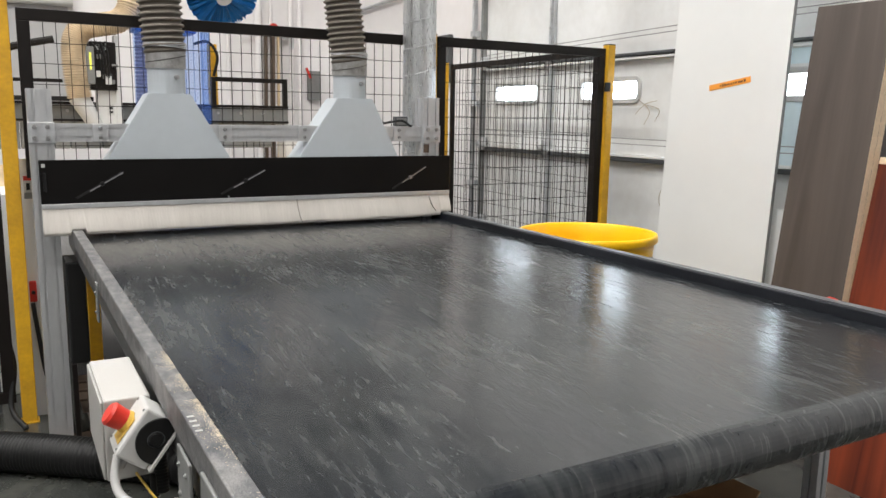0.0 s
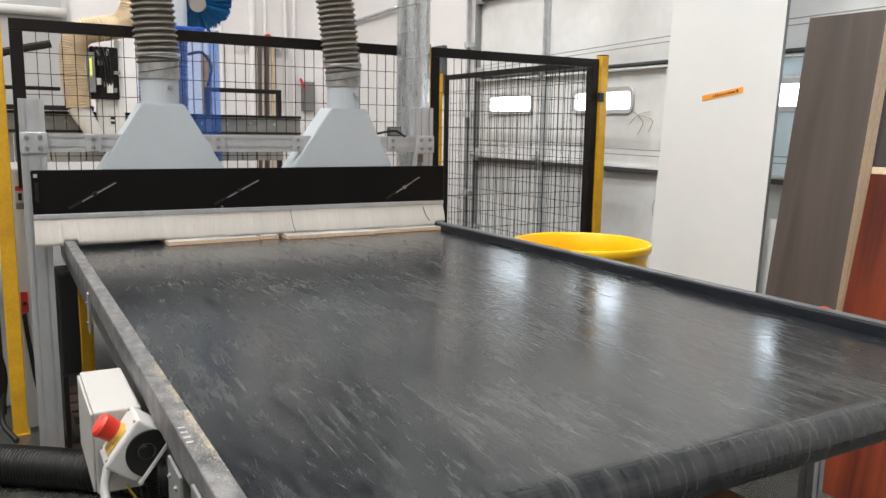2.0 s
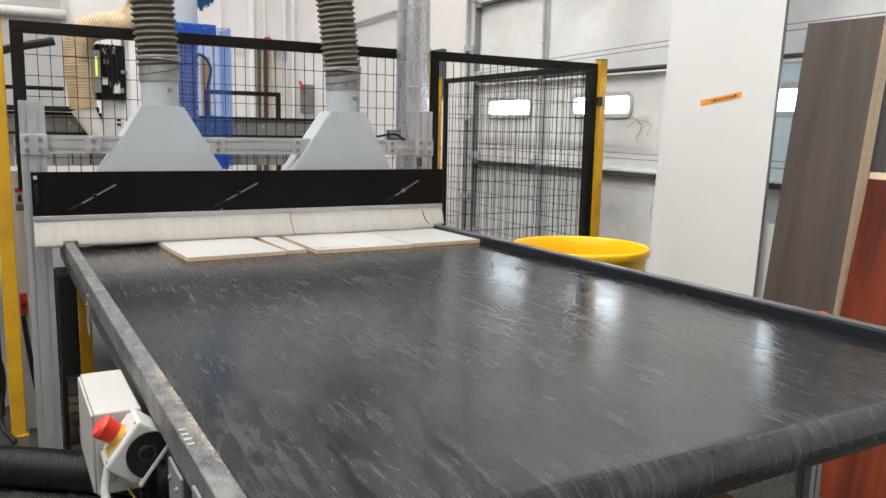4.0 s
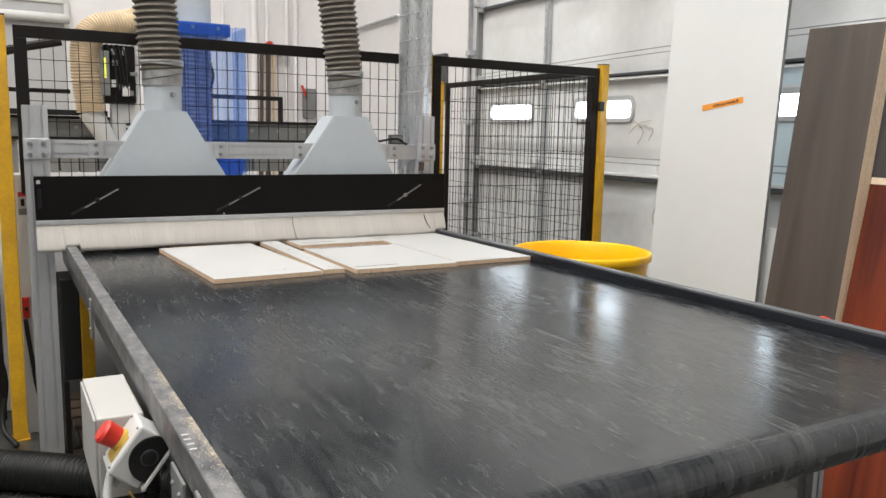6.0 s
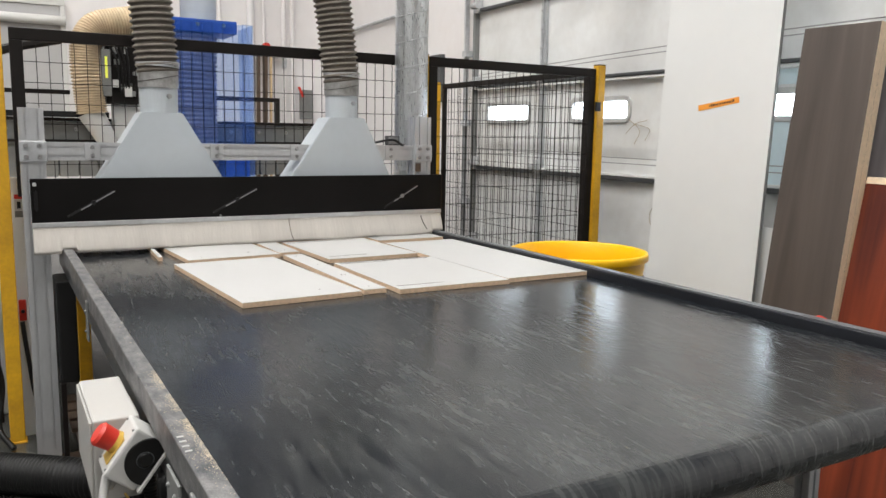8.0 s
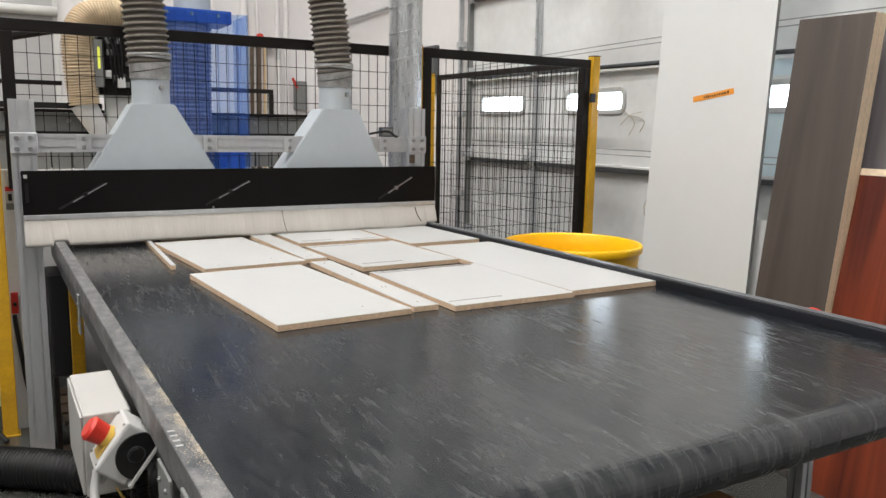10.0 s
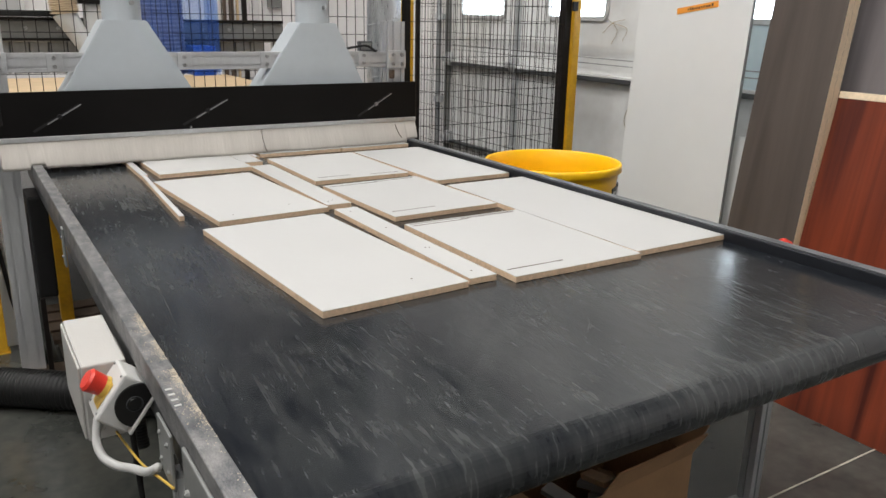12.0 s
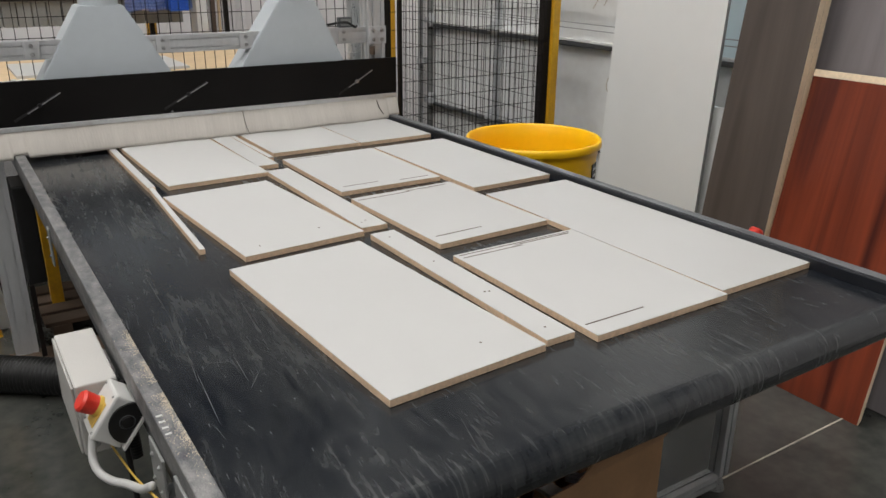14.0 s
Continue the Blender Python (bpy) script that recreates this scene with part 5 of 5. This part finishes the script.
part("hub", cyl((0, -0.09, 0), (0, 0.1, 0), 0.065, None, 24), M_MACHLIGHT, brush, "light grey hub", at=pose(0, 0, 0, 34))


# ---- cut panels riding on the belt ----
T = 0.0165
panels = []


def cut_panel(xc, yc, w, l, rot, label, slots=(), holes=()):
    """A white melamine panel; slots and holes are given from its middle."""
    p = thing("cut_panel", label, "panel", pose(xc, yc, BELT_Z + 0.0008, 0, 0, rot), "cut panels on the belt")
    bm = box(-w / 2, w / 2, -l / 2, l / 2, 0, T - 0.0012, 0.0006)
    part("core", bm, M_CHIP, p, "raw tan chipboard core")
    part("top_face", box(-w / 2, w / 2, -l / 2, l / 2, T - 0.0011, T, 0.0002), M_MELAMINE, p, "smooth white melamine face")
    for x0, y0, x1, y1 in slots:
        part("groove", box(min(x0, x1), max(x0, x1), min(y0, y1) - 0.002, max(y0, y1) + 0.002, T + 0.0001, T + 0.0006), M_INKGROOVE, p)
    for x, y in holes:
        part("drill_hole", cyl((x, y, T + 0.0001), (x, y, T + 0.0006), 0.003, None, 10), M_INKGROOVE, p)
    panels.append((p, xc, yc, rot))
    return p


M_INKGROOVE = mat("groove_core", (0.13, 0.10, 0.08), 0.9, 0, 0.3, 60)
PLAIN = "white melamine panel with raw tan chipboard edges on the belt"
GROOVED = "white melamine panel with routed grooves and tan edges"
STRIPP = "narrow white melamine rail with drill holes and tan edges"
cut_panel(0.521, -1.989, 0.388, 0.780, 3.1, PLAIN, holes=[(0.085, -0.305)])
cut_panel(0.787, -1.955, 0.079, 0.800, 0.2, STRIPP, holes=[(-0.002, -0.348), (-0.001, -0.120), (0.010, -0.123), (0.002, 0.118), (-0.004, 0.349)])
G = [(-0.20, -0.230, -0.02, -0.230), (-0.20, 0.252, 0.0, 0.252), (-0.02, 0.262, 0.18, 0.262), (-0.20, 0.272, 0.19, 0.272)]
cut_panel(1.070, -2.112, 0.426, 0.568, 0.0, GROOVED, G)
cut_panel(1.465, -1.882, 0.360, 0.985, 0.5, PLAIN)
cut_panel(0.536, -1.190, 0.372, 0.686, 3.8, PLAIN, holes=[(0.09, -0.24), (-0.12, -0.285)])
cut_panel(0.792, -1.101, 0.088, 0.783, 0.2, STRIPP, holes=[(0.0, -0.33), (-0.02, -0.345)])
cut_panel(1.068, -1.462, 0.402, 0.533, 1.8, GROOVED, [(-0.175, -0.205, -0.01, -0.205), (-0.19, 0.235, 0.01, 0.235), (0.0, 0.245, 0.17, 0.245)])
cut_panel(1.069, -0.842, 0.404, 0.540, 0.0, GROOVED, [(-0.17, -0.215, -0.03, -0.215), (0.05, -0.235, 0.17, -0.235), (-0.17, 0.25, 0.0, 0.25)])
cut_panel(1.462, -0.934, 0.350, 0.733, 0.8, PLAIN)
cut_panel(0.555, -0.366, 0.372, 0.727, 1.4, PLAIN)
cut_panel(0.787, -0.320, 0.082, 0.608, 0.2, STRIPP)
cut_panel(1.072, -0.228, 0.396, 0.448, 0.4, PLAIN)
cut_panel(1.456, -0.228, 0.362, 0.456, 0.3, PLAIN)
cut_panel(0.842, -0.260, 0.020, 0.500, 0.4, "thin white melamine offcut strip between panels")
cut_panel(0.325, -0.358, 0.026, 0.720, -0.2, "thin white melamine trim strip lying on the belt")
cut_panel(0.306, -1.075, 0.016, 0.700, -2.4, "very thin white melamine trim strip lying on the belt")
cut_panel(0.555, 0.33, 0.375, 0.60, 0.3, PLAIN)
cut_panel(1.060, 0.28, 0.39, 0.50, 0.0, PLAIN)
cut_panel(1.450, 0.34, 0.36, 0.58, 0.0, PLAIN)

# the belt's worn face, in narrow cross strips that travel with it round the end rollers
RUN = 0.190  # belt speed
BAND = 0.008
REAR_Y = 0.85
FACE = 0.0006
rs = random.Random(11)
bands = {}
strokes = []
for k in range(2600):
    L = rs.choice((0.006, 0.010, 0.016, 0.025, 0.04, 0.07)) * rs.uniform(0.7, 1.3)
    rot = rs.gauss(5, 8) if rs.random() < 0.75 else rs.gauss(-5, 35)
    x, s0 = rs.uniform(0.03, BELT_W - 0.03), rs.uniform(-2.6, 2.9)
    if noise.noise(Vector((x * 4, s0 * 3, 0.4))) < rs.uniform(-0.3, 0.4) or x < rs.uniform(-0.05, 0.3):
        continue
    strokes.append((x, s0, L * (0.4 if abs(rot) > 20 else 1), rot, rs.choice((0.0004, 0.0006, 0.0008, 0.0012))))
for x, s0, L, rot in ((0.115, 1.047, 0.327, -2.1), (0.098, 0.743, 0.282, -4.5), (0.078, 0.493, 0.22, -5.0), (0.091, 0.663, 0.242, -6.7), (0.14, 0.606, 0.062, 66.3), (0.18, 0.509, 0.093, -32.7), (0.167, 0.564, 0.122, -4.7), (0.838, -0.021, 0.069, -36.7), (0.82, -0.038, 0.059, -45.0), (0.426, 0.124, 0.108, -16.1), (0.44, 0.12, 0.082, -12.7), (0.859, 0.224, 0.106, -14.7), (1.467, 0.267, 0.016, 86.4)):
    strokes.append((x, s0, L, rot, 0.0014))
for x, s0, L, rot, w in strokes:
    u = Vector((-math.sin(radians(rot)), math.cos(radians(rot)), 0))
    a, b = Vector((x, s0, 0)) - u * L / 2, Vector((x, s0, 0)) + u * L / 2
    if b.y < a.y:
        a, b = b, a
    for k in range(math.floor(a.y / BAND), math.floor(b.y / BAND) + 1):
        f0 = max(0.0, (k * BAND - a.y) / max(1e-6, b.y - a.y))
        f1 = min(1.0, ((k + 1) * BAND - a.y) / max(1e-6, b.y - a.y))
        if f1 > f0:
            bands.setdefault(k, []).append((a.lerp(b, f0), a.lerp(b, f1), w, f0, f1))


def belt_strip(k):
    """One strip of the belt's face with the scratches that lie in it."""
    mid = (k + 0.5) * BAND
    verts = [(0.005, -BAND / 2, 0), (BELT_W - 0.005, -BAND / 2, 0), (BELT_W - 0.005, BAND / 2, 0), (0.005, BAND / 2, 0)]
    faces, mats = [(0, 1, 2, 3)], [0]
    for p, q, w, f0, f1 in bands.get(k, ()):
        d = (q - p).normalized()
        side = Vector((d.y, -d.x, 0)) * w / 2
        wa, wb = 1 - 0.75 * abs(2 * f0 - 1), 1 - 0.75 * abs(2 * f1 - 1)
        i = len(verts)
        verts += [tuple(c + Vector((0, -mid, 0.00015))) for c in (p - side * wa, p + side * wa, q + side * wb, q - side * wb)]
        faces.append((i, i + 1, i + 2, i + 3))
        mats.append(1)
    me = bpy.data.meshes.new("belt_strip")
    me.from_pydata(verts, [], faces)
    me.materials.append(M_BELT)
    me.materials.append(M_SCUFF)
    me.polygons.foreach_set("material_index", mats)
    uv = me.uv_layers.new(name="belt")
    for loop in me.loops:
        x, y, _ = verts[loop.vertex_index]
        uv.data[loop.index].uv = (x, y + mid)
    ob = new("belt_strip", me)
    ob.parent = belt
    return tagged(ob, kind="stuff"), mid


strips = [belt_strip(k) for k in range(math.floor((ROLL_Y - 0.12) / BAND), math.floor((0.2 + RUN * 14.0) / BAND))]


def on_belt(s):
    """The pose of a strip that has run to s: round the rear roller, on the flat, round the front roller, and back below."""
    if s > REAR_Y:
        a = min(math.pi, (s - REAR_Y) / ROLL_R)
        back = max(0.0, (s - REAR_Y) - math.pi * ROLL_R)
        r = ROLL_R + FACE
        return pose(0, REAR_Y + r * math.sin(a) - back, BELT_Z - ROLL_R + r * math.cos(a), -math.degrees(a), 0, 0)
    if s >= ROLL_Y:
        return pose(0, s, BELT_Z + FACE)
    a = min(math.pi, (ROLL_Y - s) / ROLL_R)
    back = max(0.0, (ROLL_Y - s) - math.pi * ROLL_R)
    r = ROLL_R + FACE
    return pose(0, ROLL_Y - r * math.sin(a) + back, BELT_Z - ROLL_R + r * math.cos(a), math.degrees(a), 0, 0)


def motions():
    ticks = (0, 0.1, 0.25, 1, 3, 5, 7, 9, 11, 13, 13.75, 13.9, 14.0)
    for p, xc, yc, rot in panels:
        walk(p, [(t, pose(xc, yc + RUN * (14.0 - t), BELT_Z + 0.0016, 0, 0, rot)) for t in ticks])
    step = math.pi * ROLL_R / RUN / 6
    for ob, s0 in strips:
        front, rear = (s0 - ROLL_Y) / RUN, (s0 - REAR_Y) / RUN
        times = {0.0, 0.1, 13.9, 14.0} | {front + step * k for k in range(-1, 8)} | {rear + step * k for k in range(-7, 2)} | {front - d for d in (0.3, 0.7, 1.5, 3, 6)} | {rear + d for d in (0.3, 0.7, 1.5, 3, 6)}
        walk(ob, [(t, on_belt(s0 - RUN * t)) for t in sorted({round(u * FPS) / FPS for u in times if 0 <= u <= 14})])
    walk(router, [(t, pose(0, y, 0)) for t, y in ((0, 2.78), (1, 2.52), (2, 2.32), (3.2, 2.12), (5.3, 1.80), (6.5, 1.63), (7.5, 1.50), (10.3, 1.42), (11.2, 1.41), (11.6, 1.62), (12, 2.0), (12.5, 2.65), (13, 3.2), (13.3, 3.45), (14, 3.6))])
    walk(head, [(t, pose(x, 0, z)) for t, x, z in ((0, 0, 0), (11.2, 0, 0), (11.6, 0.07, 0), (12, 0.14, 0), (12.5, 0.31, 0.02), (13, 0.455, 0.08), (13.3, 0.53, 0.09), (14, 0.556, 0.125))])
    walk(brush, [(t, pose(x, 3.2, z)) for t, x, z in ((0, 1.381, 2.373), (0.5, 1.325, 2.375), (1, 1.258, 2.375), (1.5, 1.225, 2.38), (2, 1.22, 2.395), (2.5, 1.21, 2.43), (3.2, 1.195, 2.46), (5.3, 1.10, 2.85), (8, 1.0, 3.0), (14, 1.0, 3.0))])


motions()
